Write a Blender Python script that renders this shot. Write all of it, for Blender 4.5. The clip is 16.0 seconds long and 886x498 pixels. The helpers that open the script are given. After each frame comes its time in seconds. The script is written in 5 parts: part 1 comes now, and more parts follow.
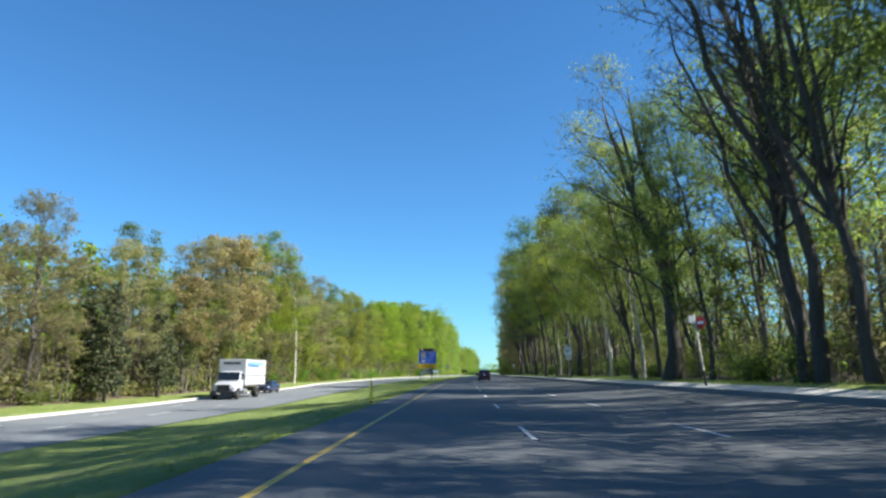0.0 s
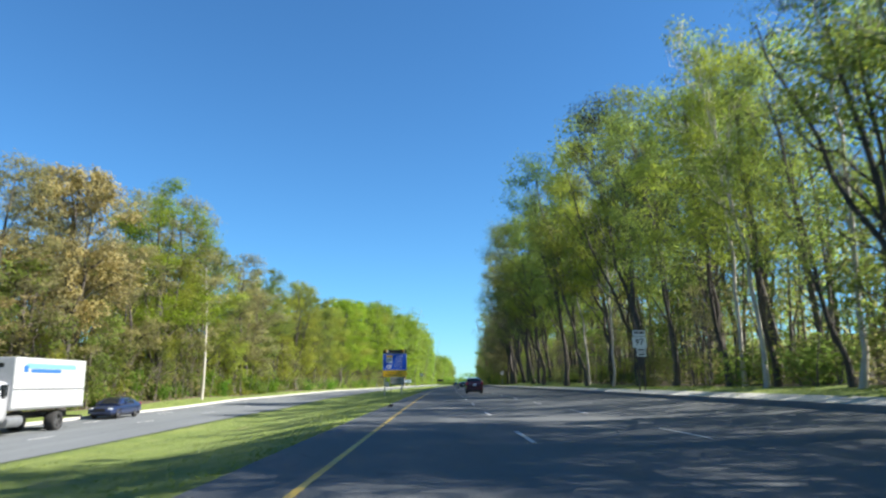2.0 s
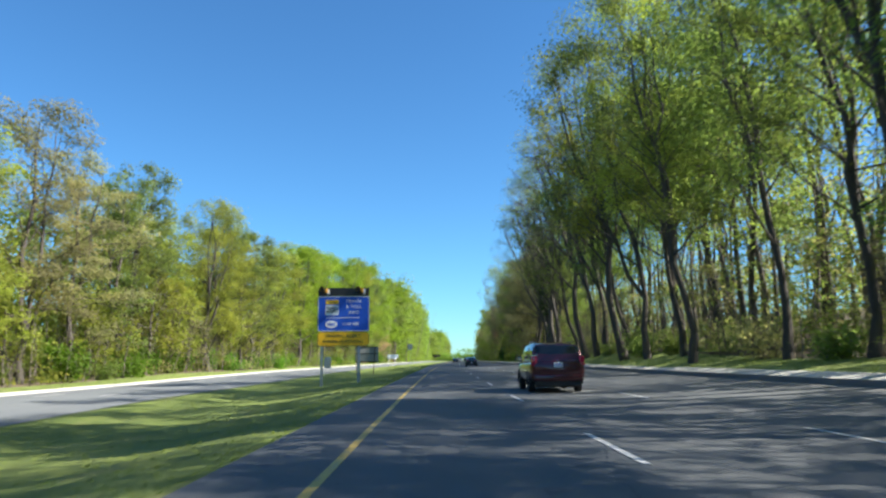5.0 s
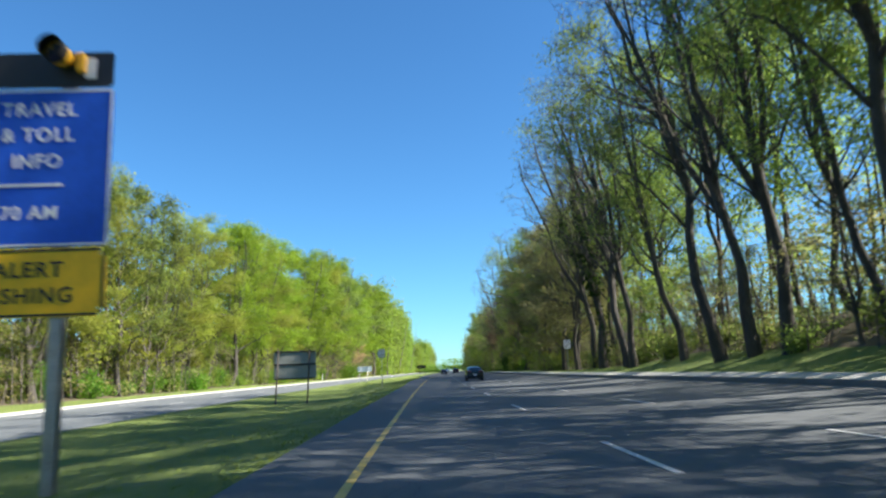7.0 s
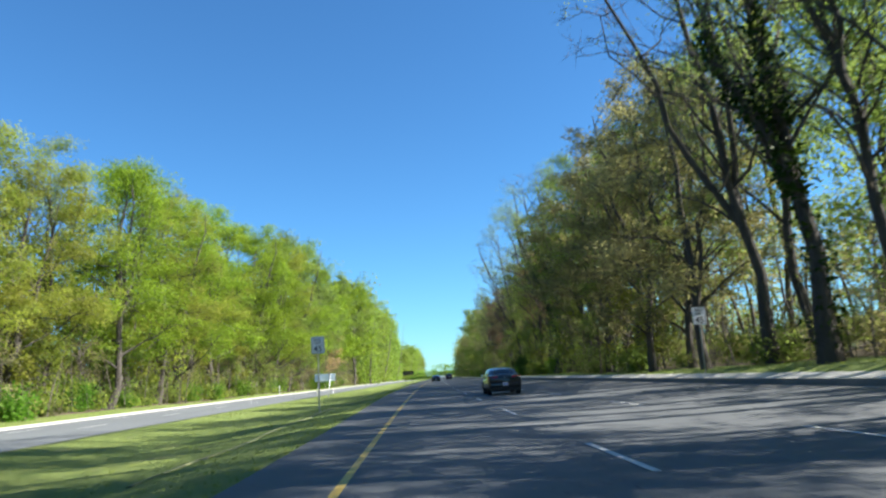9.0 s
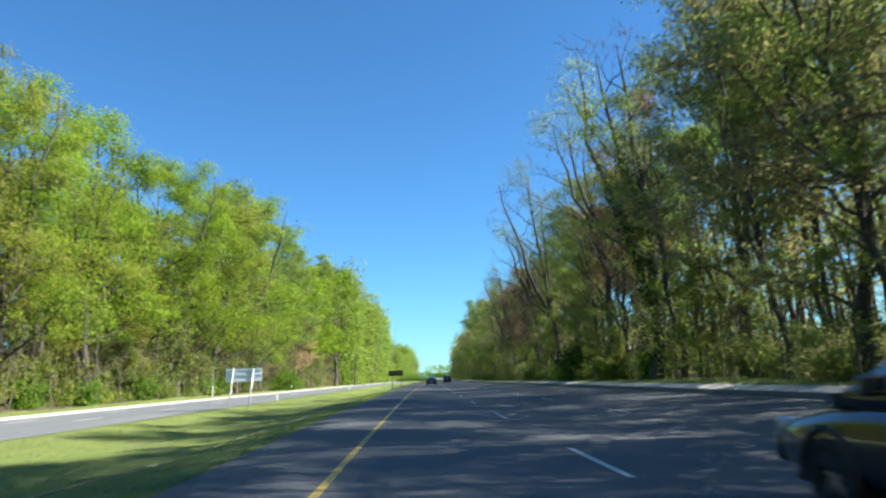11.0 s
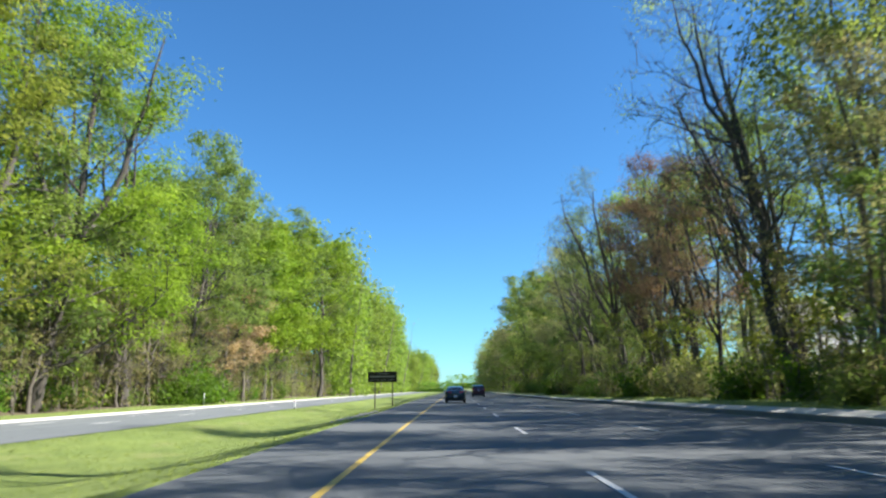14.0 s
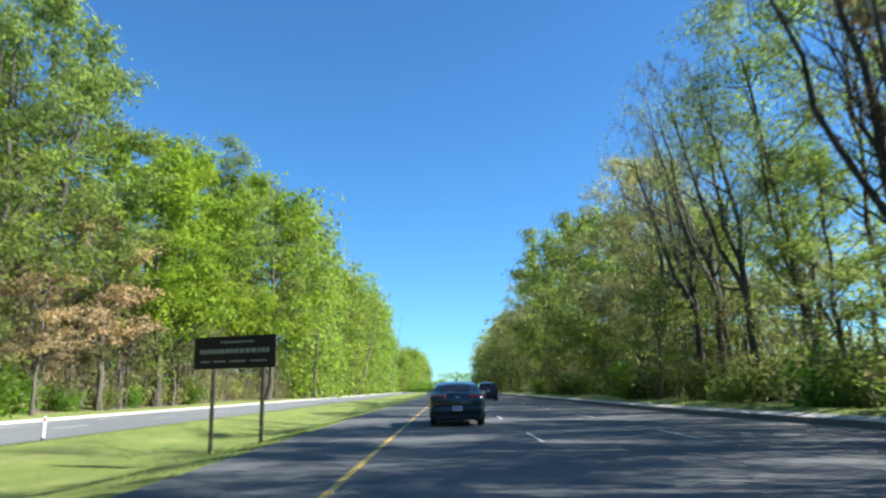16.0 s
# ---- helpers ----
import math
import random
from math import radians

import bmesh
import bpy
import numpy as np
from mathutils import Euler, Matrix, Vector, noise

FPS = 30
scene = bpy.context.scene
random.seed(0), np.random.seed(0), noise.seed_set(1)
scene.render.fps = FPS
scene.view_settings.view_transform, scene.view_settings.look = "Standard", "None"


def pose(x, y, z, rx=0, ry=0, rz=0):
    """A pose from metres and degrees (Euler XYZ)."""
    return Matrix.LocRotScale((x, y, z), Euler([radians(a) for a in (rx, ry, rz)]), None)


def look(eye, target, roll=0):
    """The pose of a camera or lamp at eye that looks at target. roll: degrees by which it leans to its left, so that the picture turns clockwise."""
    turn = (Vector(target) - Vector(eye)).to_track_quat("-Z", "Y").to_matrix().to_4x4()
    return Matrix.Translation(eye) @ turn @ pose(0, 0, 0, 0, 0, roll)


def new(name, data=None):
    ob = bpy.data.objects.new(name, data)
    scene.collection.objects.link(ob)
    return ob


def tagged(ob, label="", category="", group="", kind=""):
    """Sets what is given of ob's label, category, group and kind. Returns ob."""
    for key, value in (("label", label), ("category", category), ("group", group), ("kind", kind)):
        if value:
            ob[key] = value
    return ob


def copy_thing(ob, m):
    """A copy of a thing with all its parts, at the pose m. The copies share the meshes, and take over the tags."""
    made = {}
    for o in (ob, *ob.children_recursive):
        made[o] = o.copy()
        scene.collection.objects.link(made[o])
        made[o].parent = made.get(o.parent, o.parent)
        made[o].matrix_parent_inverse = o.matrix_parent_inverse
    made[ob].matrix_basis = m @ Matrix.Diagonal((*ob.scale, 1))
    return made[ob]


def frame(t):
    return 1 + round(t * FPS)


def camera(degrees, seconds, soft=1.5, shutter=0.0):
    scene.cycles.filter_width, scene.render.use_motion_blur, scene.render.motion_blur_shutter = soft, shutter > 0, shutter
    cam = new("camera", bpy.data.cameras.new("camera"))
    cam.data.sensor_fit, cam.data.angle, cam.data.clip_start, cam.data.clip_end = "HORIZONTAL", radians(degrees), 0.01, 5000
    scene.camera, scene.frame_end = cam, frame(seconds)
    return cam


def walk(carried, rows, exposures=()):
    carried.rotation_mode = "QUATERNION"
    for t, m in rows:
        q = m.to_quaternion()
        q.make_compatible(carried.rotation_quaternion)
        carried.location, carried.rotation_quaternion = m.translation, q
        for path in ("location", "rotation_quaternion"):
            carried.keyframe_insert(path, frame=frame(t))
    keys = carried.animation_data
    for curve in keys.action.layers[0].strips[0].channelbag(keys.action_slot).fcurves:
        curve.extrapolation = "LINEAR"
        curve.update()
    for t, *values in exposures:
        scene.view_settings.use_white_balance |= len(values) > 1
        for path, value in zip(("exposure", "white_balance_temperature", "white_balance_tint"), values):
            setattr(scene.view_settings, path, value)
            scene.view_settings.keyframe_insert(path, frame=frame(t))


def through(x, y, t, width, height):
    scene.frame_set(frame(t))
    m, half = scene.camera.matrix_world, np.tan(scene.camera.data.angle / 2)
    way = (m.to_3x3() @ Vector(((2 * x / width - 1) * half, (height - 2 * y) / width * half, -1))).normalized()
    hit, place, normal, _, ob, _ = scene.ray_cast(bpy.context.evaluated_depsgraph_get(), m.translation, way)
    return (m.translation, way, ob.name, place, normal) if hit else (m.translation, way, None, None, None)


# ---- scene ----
# ---- the camera and its walk ----
cam = camera(64.54, 16.0, soft=2.4, shutter=0.25)
EYES = (
    (0.0, 0.790, 7.358, 1.241, 1.04, 10.04, 0.09),
    (0.5, 0.737, 15.984, 1.226, 0.06, 9.94, 1.10),
    (1.0, 0.594, 24.911, 1.235, -0.01, 10.58, 0.99),
    (1.5, 0.439, 33.972, 1.225, -0.05, 11.24, 0.49),
    (2.0, 0.258, 42.788, 1.216, -0.70, 10.81, 0.45),
    (2.5, 0.182, 51.721, 1.222, -0.66, 10.73, 0.48),
    (3.0, 0.080, 60.922, 1.187, 0.05, 11.10, 0.62),
    (3.5, 0.047, 70.203, 1.183, -0.53, 10.10, 0.68),
    (4.0, -0.049, 79.469, 1.214, -0.60, 9.93, 0.49),
    (4.5, -0.118, 88.762, 1.217, -0.67, 9.19, 0.46),
    (4.7, -0.118, 92.481, 1.217, -0.54, 8.85, 0.47),
    (6.8, -0.454, 131.494, 1.209, -1.58, 9.98, 1.65),
    (7.0, -0.450, 135.113, 1.202, -1.62, 9.79, 2.09),
    (7.5, -0.422, 144.071, 1.201, -2.01, 9.73, 2.58),
    (8.0, -0.403, 153.225, 1.213, -1.66, 10.36, 2.94),
    (8.5, -0.392, 162.348, 1.218, -2.12, 10.63, 3.28),
    (9.0, -0.336, 171.436, 1.203, -2.35, 10.24, 3.48),
    (9.2, -0.329, 175.113, 1.216, -2.37, 10.12, 3.40),
    (11.3, -0.173, 213.641, 1.215, -2.15, 10.55, 1.87),
    (11.5, -0.172, 217.734, 1.195, -2.15, 10.76, 1.96),
    (12.0, -0.045, 228.043, 1.215, -1.97, 11.82, 1.48),
    (12.5, 0.082, 238.451, 1.197, -1.63, 11.63, 0.76),
    (13.0, 0.115, 248.932, 1.212, -0.96, 11.09, 0.43),
    (13.5, 0.187, 259.395, 1.217, -0.10, 11.91, 0.57),
    (14.0, 0.232, 269.793, 1.218, 0.39, 11.30, 0.69),
    (14.5, 0.178, 280.132, 1.215, 0.93, 11.31, 0.75),
    (15.0, 0.042, 290.357, 1.234, 0.39, 11.59, 0.94),
    (15.5, 0.103, 299.648, 1.229, -0.10, 10.90, 1.03),
    (16.0, 0.115, 309.564, 1.212, 0.22, 11.29, 0.91),
)
BEND = 1.95e-4      # the road swings gently to the right, then runs straight


def swing(y):
    """How far the road has swung aside at y."""
    q = np.clip(np.asarray(y, float) + 3.0, 0, 310)
    return 0.5 * BEND * q * q + BEND * 310 * np.maximum(np.asarray(y, float) - 307, 0)


def on_road(x, y, z, turn=0.0):
    """The pose of a thing x metres beside the road's line at y, turned with the road."""
    return pose(x + float(swing(y)), y, z, 0, 0, turn - math.degrees(BEND * min(max(y + 3.0, 0), 310)))


def bent(verts):
    """Points laid out along a straight road, moved to the swinging one."""
    v = np.array(verts, float)
    v[:, 0] += swing(v[:, 1])
    return v


walk(cam, [(t, on_road(x, y, z, yaw) @ pose(0, 0, 0, 90 + pitch) @ pose(0, 0, 0, 0, 0, -roll)) for t, x, y, z, yaw, pitch, roll in EYES],
     exposures=((0.0, 1.34, 6350, 10), (1.5, 1.3, 6400, 10), (2.5, 1.48, 6600, 10), (5.0, 1.5, 6600, 10), (7.0, 1.5, 6500, 10), (12.0, 1.5, 6450, 10), (16.0, 1.5, 6350, 10)))

# ---- light ----
SUN_HEIGHT, SUN_TURN = 39.0, 98.0      # degrees above the horizon; from the way ahead towards the right
to_sun = Vector((math.cos(radians(SUN_HEIGHT)) * math.sin(radians(SUN_TURN)),
                 math.cos(radians(SUN_HEIGHT)) * math.cos(radians(SUN_TURN)), math.sin(radians(SUN_HEIGHT))))
world = bpy.data.worlds.new("sky")
scene.world = world
world.use_nodes = True
sky = world.node_tree.nodes.new("ShaderNodeTexSky")
sky.sky_type, sky.sun_disc = "NISHITA", False
sky.sun_elevation, sky.sun_rotation = radians(SUN_HEIGHT), radians(SUN_TURN)
sky.air_density, sky.dust_density, sky.ozone_density = 1.0, 0.0, 3.0
back = world.node_tree.nodes["Background"]
blue = world.node_tree.nodes.new("ShaderNodeMix")
blue.data_type, blue.blend_type = "RGBA", "MULTIPLY"
blue.inputs[0].default_value, blue.inputs[7].default_value = 1.0, (0.50, 0.96, 1.28, 1.0)      # a very clear, deep blue spring sky
world.node_tree.links.new(sky.outputs[0], blue.inputs[6])
world.node_tree.links.new(blue.outputs[2], back.inputs[0])
back.inputs[1].default_value = 0.0555
sun = new("sun", bpy.data.lights.new("sun", "SUN"))
sun.data.energy, sun.data.angle, sun.data.color = 5.0, radians(0.6), (1.0, 0.95, 0.87)
sun.matrix_world = look(to_sun * 100, (0, 0, 0))


# ---- materials ----
def material(name, rough=0.8, metal=0.0):
    m = bpy.data.materials.new(name)
    m.use_nodes = True
    b = m.node_tree.nodes["Principled BSDF"]
    b.inputs["Roughness"].default_value, b.inputs["Metallic"].default_value = rough, metal
    return m, m.node_tree.nodes, m.node_tree.links, b


def mixed(nt, links, fac, a, b, kind="MIX"):
    n = nt.new("ShaderNodeMix")
    n.data_type, n.blend_type = "RGBA", kind
    for socket, value in ((n.inputs[0], fac), (n.inputs[6], a), (n.inputs[7], b)):
        if isinstance(value, bpy.types.NodeSocket):
            links.new(value, socket)
        elif isinstance(value, (int, float)):
            socket.default_value = value
        else:
            socket.default_value = (*value, 1.0)
    return n.outputs[2]


def grain(nt, links, scale, detail=4.0, stretch=(1, 1, 1), low=0.35, high=0.65, rough=0.6):
    where = nt.new("ShaderNodeTexCoord")
    m = nt.new("ShaderNodeMapping")
    m.inputs["Scale"].default_value = stretch
    links.new(where.outputs["Object"], m.inputs["Vector"])
    n = nt.new("ShaderNodeTexNoise")
    n.inputs["Scale"].default_value, n.inputs["Detail"].default_value, n.inputs["Roughness"].default_value = scale, detail, rough
    links.new(m.outputs[0], n.inputs["Vector"])
    r = nt.new("ShaderNodeMapRange")
    r.inputs[1].default_value, r.inputs[2].default_value = low, high
    links.new(n.outputs["Fac"], r.inputs[0])
    return r.outputs[0]


def relief(nt, links, b, height, strength, distance):
    n = nt.new("ShaderNodeBump")
    n.inputs["Strength"].default_value, n.inputs["Distance"].default_value = strength, distance
    links.new(height, n.inputs["Height"])
    links.new(n.outputs[0], b.inputs["Normal"])


def surface(name, a, b_, scale, rough=0.8, metal=0.0, fine=None, bump=0.0, stretch=(1, 1, 1), depth=0.01):
    """Two colours mixed by a noise, darkened by a finer one, with relief from the finer."""
    m, nt, links, b = material(name, rough, metal)
    big = grain(nt, links, scale, stretch=stretch)
    colour = mixed(nt, links, big, a, b_)
    small = grain(nt, links, fine or scale * 9, 5.0, stretch, 0.25, 0.75)
    colour = mixed(nt, links, 0.35, colour, mixed(nt, links, small, tuple(c * 0.55 for c in a), tuple(min(1, c * 1.3) for c in b_)))
    links.new(colour, b.inputs["Base Color"])
    if bump:
        relief(nt, links, b, small, bump, depth)
    return m


def leaf_material(name, dark, light, back, through=0.5):
    """Foliage: tint by leaf and by tree, with light coming through."""
    m, nt, links, b = material(name, 0.55)
    geo, info = nt.new("ShaderNodeNewGeometry"), nt.new("ShaderNodeObjectInfo")
    each = nt.new("ShaderNodeMapRange")
    each.inputs[3].default_value, each.inputs[4].default_value = 0.2, 0.8
    links.new(geo.outputs["Random Per Island"], each.inputs[0])
    colour = mixed(nt, links, each.outputs[0], dark, light)
    tuft = grain(nt, links, 0.42, 3.0, low=0.36, high=0.64)
    colour = mixed(nt, links, tuft, mixed(nt, links, 1.0, colour, (0.72, 0.74, 0.78), "MULTIPLY"), mixed(nt, links, 1.0, colour, (1.16, 1.1, 0.9), "MULTIPLY"))
    hsv = nt.new("ShaderNodeHueSaturation")
    r = nt.new("ShaderNodeMapRange")
    r.inputs[3].default_value, r.inputs[4].default_value = 0.49, 0.518
    links.new(info.outputs["Random"], r.inputs[0])
    links.new(r.outputs[0], hsv.inputs["Hue"])
    v = nt.new("ShaderNodeMapRange")
    v.inputs[3].default_value, v.inputs[4].default_value = 0.75, 1.2
    links.new(info.outputs["Random"], v.inputs[0])
    links.new(v.outputs[0], hsv.inputs["Value"])
    links.new(colour, hsv.inputs["Color"])
    links.new(hsv.outputs[0], b.inputs["Base Color"])
    b.inputs["Specular IOR Level"].default_value = 0.08
    t = nt.new("ShaderNodeBsdfTranslucent")
    tint = mixed(nt, links, 1.0, hsv.outputs[0], back, "MULTIPLY")
    links.new(tint, t.inputs["Color"])
    mix = nt.new("ShaderNodeMixShader")
    mix.inputs[0].default_value = through
    links.new(b.outputs[0], mix.inputs[1])
    links.new(t.outputs[0], mix.inputs[2])
    links.new(mix.outputs[0], nt["Material Output"].inputs[0])
    return m


def paint(name, colour, rough=0.3, metal=0.0, coat=0.0, wear=0.12):
    m, nt, links, b = material(name, rough, metal)
    n = grain(nt, links, 6.0, 5.0)
    links.new(mixed(nt, links, n, colour, tuple(c * (1 - wear) for c in colour)), b.inputs["Base Color"])
    b.inputs["Coat Weight"].default_value = coat
    return m


def asphalt_material(name="asphalt", pale=1.0):
    m, nt, links, b = material(name, 0.85)
    long = grain(nt, links, 0.9, 4.0, (1.0, 0.03, 1.0), 0.3, 0.7)
    patch = grain(nt, links, 0.09, 3.0, (1, 0.5, 1), 0.35, 0.65)
    fine = grain(nt, links, 45.0, 4.0, low=0.2, high=0.8)
    colour = mixed(nt, links, long, tuple(c * pale for c in (0.078, 0.086, 0.090)), tuple(c * pale for c in (0.118, 0.127, 0.129)))
    colour = mixed(nt, links, mixed(nt, links, 1.0, patch, (0.4, 0.4, 0.4), "MULTIPLY"), colour, (0.075, 0.085, 0.095))
    colour = mixed(nt, links, 0.35, colour, mixed(nt, links, fine, (0.048, 0.054, 0.057), (0.19, 0.205, 0.205)))
    crack = nt.new("ShaderNodeTexVoronoi")
    crack.feature = "DISTANCE_TO_EDGE"
    where, m2 = nt.new("ShaderNodeTexCoord"), nt.new("ShaderNodeMapping")
    m2.inputs["Scale"].default_value = (0.25, 0.09, 1)
    links.new(where.outputs["Object"], m2.inputs[0])
    wobble = nt.new("ShaderNodeTexNoise")
    wobble.inputs["Scale"].default_value = 1.2
    links.new(where.outputs["Object"], wobble.inputs["Vector"])
    add = nt.new("ShaderNodeVectorMath")
    add.operation = "MULTIPLY_ADD"
    add.inputs[1].default_value = (0.25, 0.25, 0.0)
    links.new(wobble.outputs["Color"], add.inputs[0])
    links.new(m2.outputs[0], add.inputs[2])
    links.new(add.outputs[0], crack.inputs["Vector"])
    line = nt.new("ShaderNodeMapRange")
    line.inputs[1].default_value, line.inputs[2].default_value = 0.002, 0.007
    line.inputs[3].default_value, line.inputs[4].default_value = 0.6, 0.0
    links.new(crack.outputs["Distance"], line.inputs[0])
    colour = mixed(nt, links, line.outputs[0], colour, (0.035, 0.035, 0.038))
    links.new(colour, b.inputs["Base Color"])
    relief(nt, links, b, fine, 0.5, 0.006)
    return m


def line_material(name, colour, worn):
    m, nt, links, b = material(name, 0.6)
    wear = grain(nt, links, 9.0, 6.0, (1, 0.25, 1), 0.52, 0.7)
    tone = grain(nt, links, 0.35, 3.0, (1, 1, 1))
    links.new(mixed(nt, links, wear, mixed(nt, links, tone, colour, tuple(c * 0.8 for c in colour)), worn), b.inputs["Base Color"])
    return m


def grass_material():
    m, nt, links, b = material("grass", 0.9)
    big, mid, fine = grain(nt, links, 0.12, 3.0), grain(nt, links, 1.1, 5.0, (1, 0.4, 1)), grain(nt, links, 26.0, 4.0, low=0.2, high=0.8)
    colour = mixed(nt, links, big, (0.18, 0.245, 0.04), (0.24, 0.285, 0.062))
    colour = mixed(nt, links, mid, colour, (0.125, 0.18, 0.026))
    dry = grain(nt, links, 0.5, 4.0, (1, 0.6, 1), 0.6, 0.8)
    colour = mixed(nt, links, dry, colour, (0.34, 0.30, 0.14))
    colour = mixed(nt, links, 0.3, colour, mixed(nt, links, fine, (0.03, 0.06, 0.012), (0.26, 0.32, 0.09)))
    links.new(colour, b.inputs["Base Color"])
    relief(nt, links, b, fine, 0.9, 0.05)
    return m


# the opposing carriageway takes a paler mix of the same asphalt
ASPHALT, PALE_ASPHALT, GRASS = asphalt_material(pale=0.82), asphalt_material("pale_asphalt", 1.8), grass_material()
CONCRETE = surface("concrete", (0.36, 0.35, 0.32), (0.47, 0.455, 0.42), 0.8, 0.85, fine=20, bump=0.3)
PALE_KERB = surface("pale_concrete", (0.33, 0.325, 0.29), (0.56, 0.55, 0.5), 1.6, 0.85, fine=18, bump=0.3)
MOSSY = surface("mossy_concrete", (0.17, 0.19, 0.08), (0.30, 0.31, 0.17), 0.9, 0.95, fine=16, bump=0.4)
# concrete darkened in colour to carry the shade of kerb face and gutter
SHADED = surface("shaded_concrete", (0.13, 0.13, 0.122), (0.19, 0.187, 0.175), 0.9, 0.9, fine=18, bump=0.3)
WHITE_LINE = line_material("white_line", (0.62, 0.62, 0.60), (0.2, 0.2, 0.2))
YELLOW_LINE = line_material("yellow_line", (0.52, 0.36, 0.05), (0.22, 0.19, 0.12))
LITTER = surface("leaf_litter", (0.095, 0.075, 0.045), (0.16, 0.125, 0.075), 0.8, 0.95, fine=14, bump=0.8, depth=0.05)
BARK_DARK = surface("dark_bark", (0.05, 0.043, 0.037), (0.098, 0.086, 0.072), 1.5, 0.95, fine=12, bump=0.9, stretch=(3, 3, 0.5), depth=0.04)
BARK_GREY = surface("grey_bark", (0.085, 0.072, 0.058), (0.15, 0.13, 0.108), 1.5, 0.95, fine=12, bump=0.8, stretch=(3, 3, 0.5), depth=0.03)
BARK_PALE = surface("pale_bark", (0.36, 0.33, 0.28), (0.5, 0.47, 0.41), 1.0, 0.9, fine=10, bump=0.4, stretch=(3, 3, 0.5), depth=0.02)
STEEL = surface("galvanised_steel", (0.33, 0.34, 0.35), (0.45, 0.46, 0.47), 4.0, 0.45, 0.8, fine=30)
LEAF = {
    "green": leaf_material("spring_green_leaf", (0.158, 0.238, 0.023), (0.295, 0.38, 0.052), (1.1, 1.2, 0.8)),
    "yellow": leaf_material("yellow_green_leaf", (0.212, 0.237, 0.042), (0.335, 0.347, 0.085), (1.25, 1.4, 1.0), 0.58),
    "olive": leaf_material("olive_leaf", (0.128, 0.165, 0.047), (0.228, 0.272, 0.082), (1.4, 1.55, 1.2), 0.65),
    "haze": leaf_material("thin_young_leaf", (0.175, 0.215, 0.07), (0.285, 0.33, 0.125), (1.35, 1.45, 1.15), 0.66),
    "brown": leaf_material("tan_bud", (0.225, 0.212, 0.105), (0.36, 0.335, 0.18), (1.3, 1.35, 1.1), 0.6),
    "orange": leaf_material("orange_tan_bud", (0.31, 0.265, 0.12), (0.43, 0.375, 0.19), (1.0, 0.9, 0.6), 0.4),
    "red": leaf_material("red_brown_bud", (0.202, 0.132, 0.088), (0.308, 0.211, 0.15), (1.3, 1.15, 0.95), 0.5),
    "pink": leaf_material("pink_tan_blossom", (0.334, 0.238, 0.141), (0.44, 0.343, 0.229), (1.0, 0.85, 0.7), 0.4),
    "needle": leaf_material("dark_needle", (0.053, 0.066, 0.035), (0.114, 0.123, 0.07), (0.9, 1.0, 0.7), 0.25),
    "ivy": leaf_material("ivy_leaf", (0.022, 0.053, 0.012), (0.062, 0.114, 0.026), (1.0, 1.0, 0.6), 0.25),
    "evergreen": leaf_material("evergreen_leaf", (0.04, 0.09, 0.022), (0.1, 0.175, 0.045), (1.0, 1.1, 0.6), 0.35),
    "bush": leaf_material("bush_leaf", (0.088, 0.176, 0.022), (0.176, 0.282, 0.053), (1.35, 1.45, 0.8), 0.55),
}


# ---- building helpers ----
def mesh(name, verts, faces, mats, index=None, smooth=False):
    me = bpy.data.meshes.new(name)
    me.from_pydata([tuple(v) for v in verts] if not isinstance(verts, np.ndarray) else verts.tolist(), [],
                   faces if not isinstance(faces, np.ndarray) else faces.tolist())
    for m in mats if isinstance(mats, (list, tuple)) else [mats]:
        me.materials.append(m)
    if index is not None:
        me.polygons.foreach_set("material_index", index)
    if smooth:
        me.polygons.foreach_set("use_smooth", [True] * len(me.polygons))
    me.update()
    return me


def thing(name, x=0.0, y=0.0, z=0.0, turn=0.0, label="", category="", group="", kind=""):
    ob = new(name)
    ob.matrix_world = on_road(x, y, z, turn)
    ob.empty_display_size = 0.1
    return tagged(ob, label, category, group, kind)


def child(name, me, parent, label="", at=None):
    ob = new(name, me)
    ob.parent = parent
    if at is not None:
        ob.matrix_basis = at
    return tagged(ob, label)


def from_bm(name, bm, mat, smooth=False):
    me = bpy.data.meshes.new(name)
    bm.to_mesh(me)
    bm.free()
    me.materials.append(mat)
    if smooth:
        me.polygons.foreach_set("use_smooth", [True] * len(me.polygons))
    return me


def box(name, mat, size, at=(0, 0, 0), bevel=0.01, smooth=False, turn=None):
    bm = bmesh.new()
    m = Matrix.Translation(at)
    if turn is not None:
        m = m @ turn
    bmesh.ops.create_cube(bm, size=1, matrix=m @ Matrix.Diagonal((*size, 1)))
    if bevel:
        bmesh.ops.bevel(bm, geom=bm.edges[:], offset=min(bevel, min(size) * 0.45), segments=2, affect="EDGES", profile=0.6)
    return from_bm(name, bm, mat, smooth)


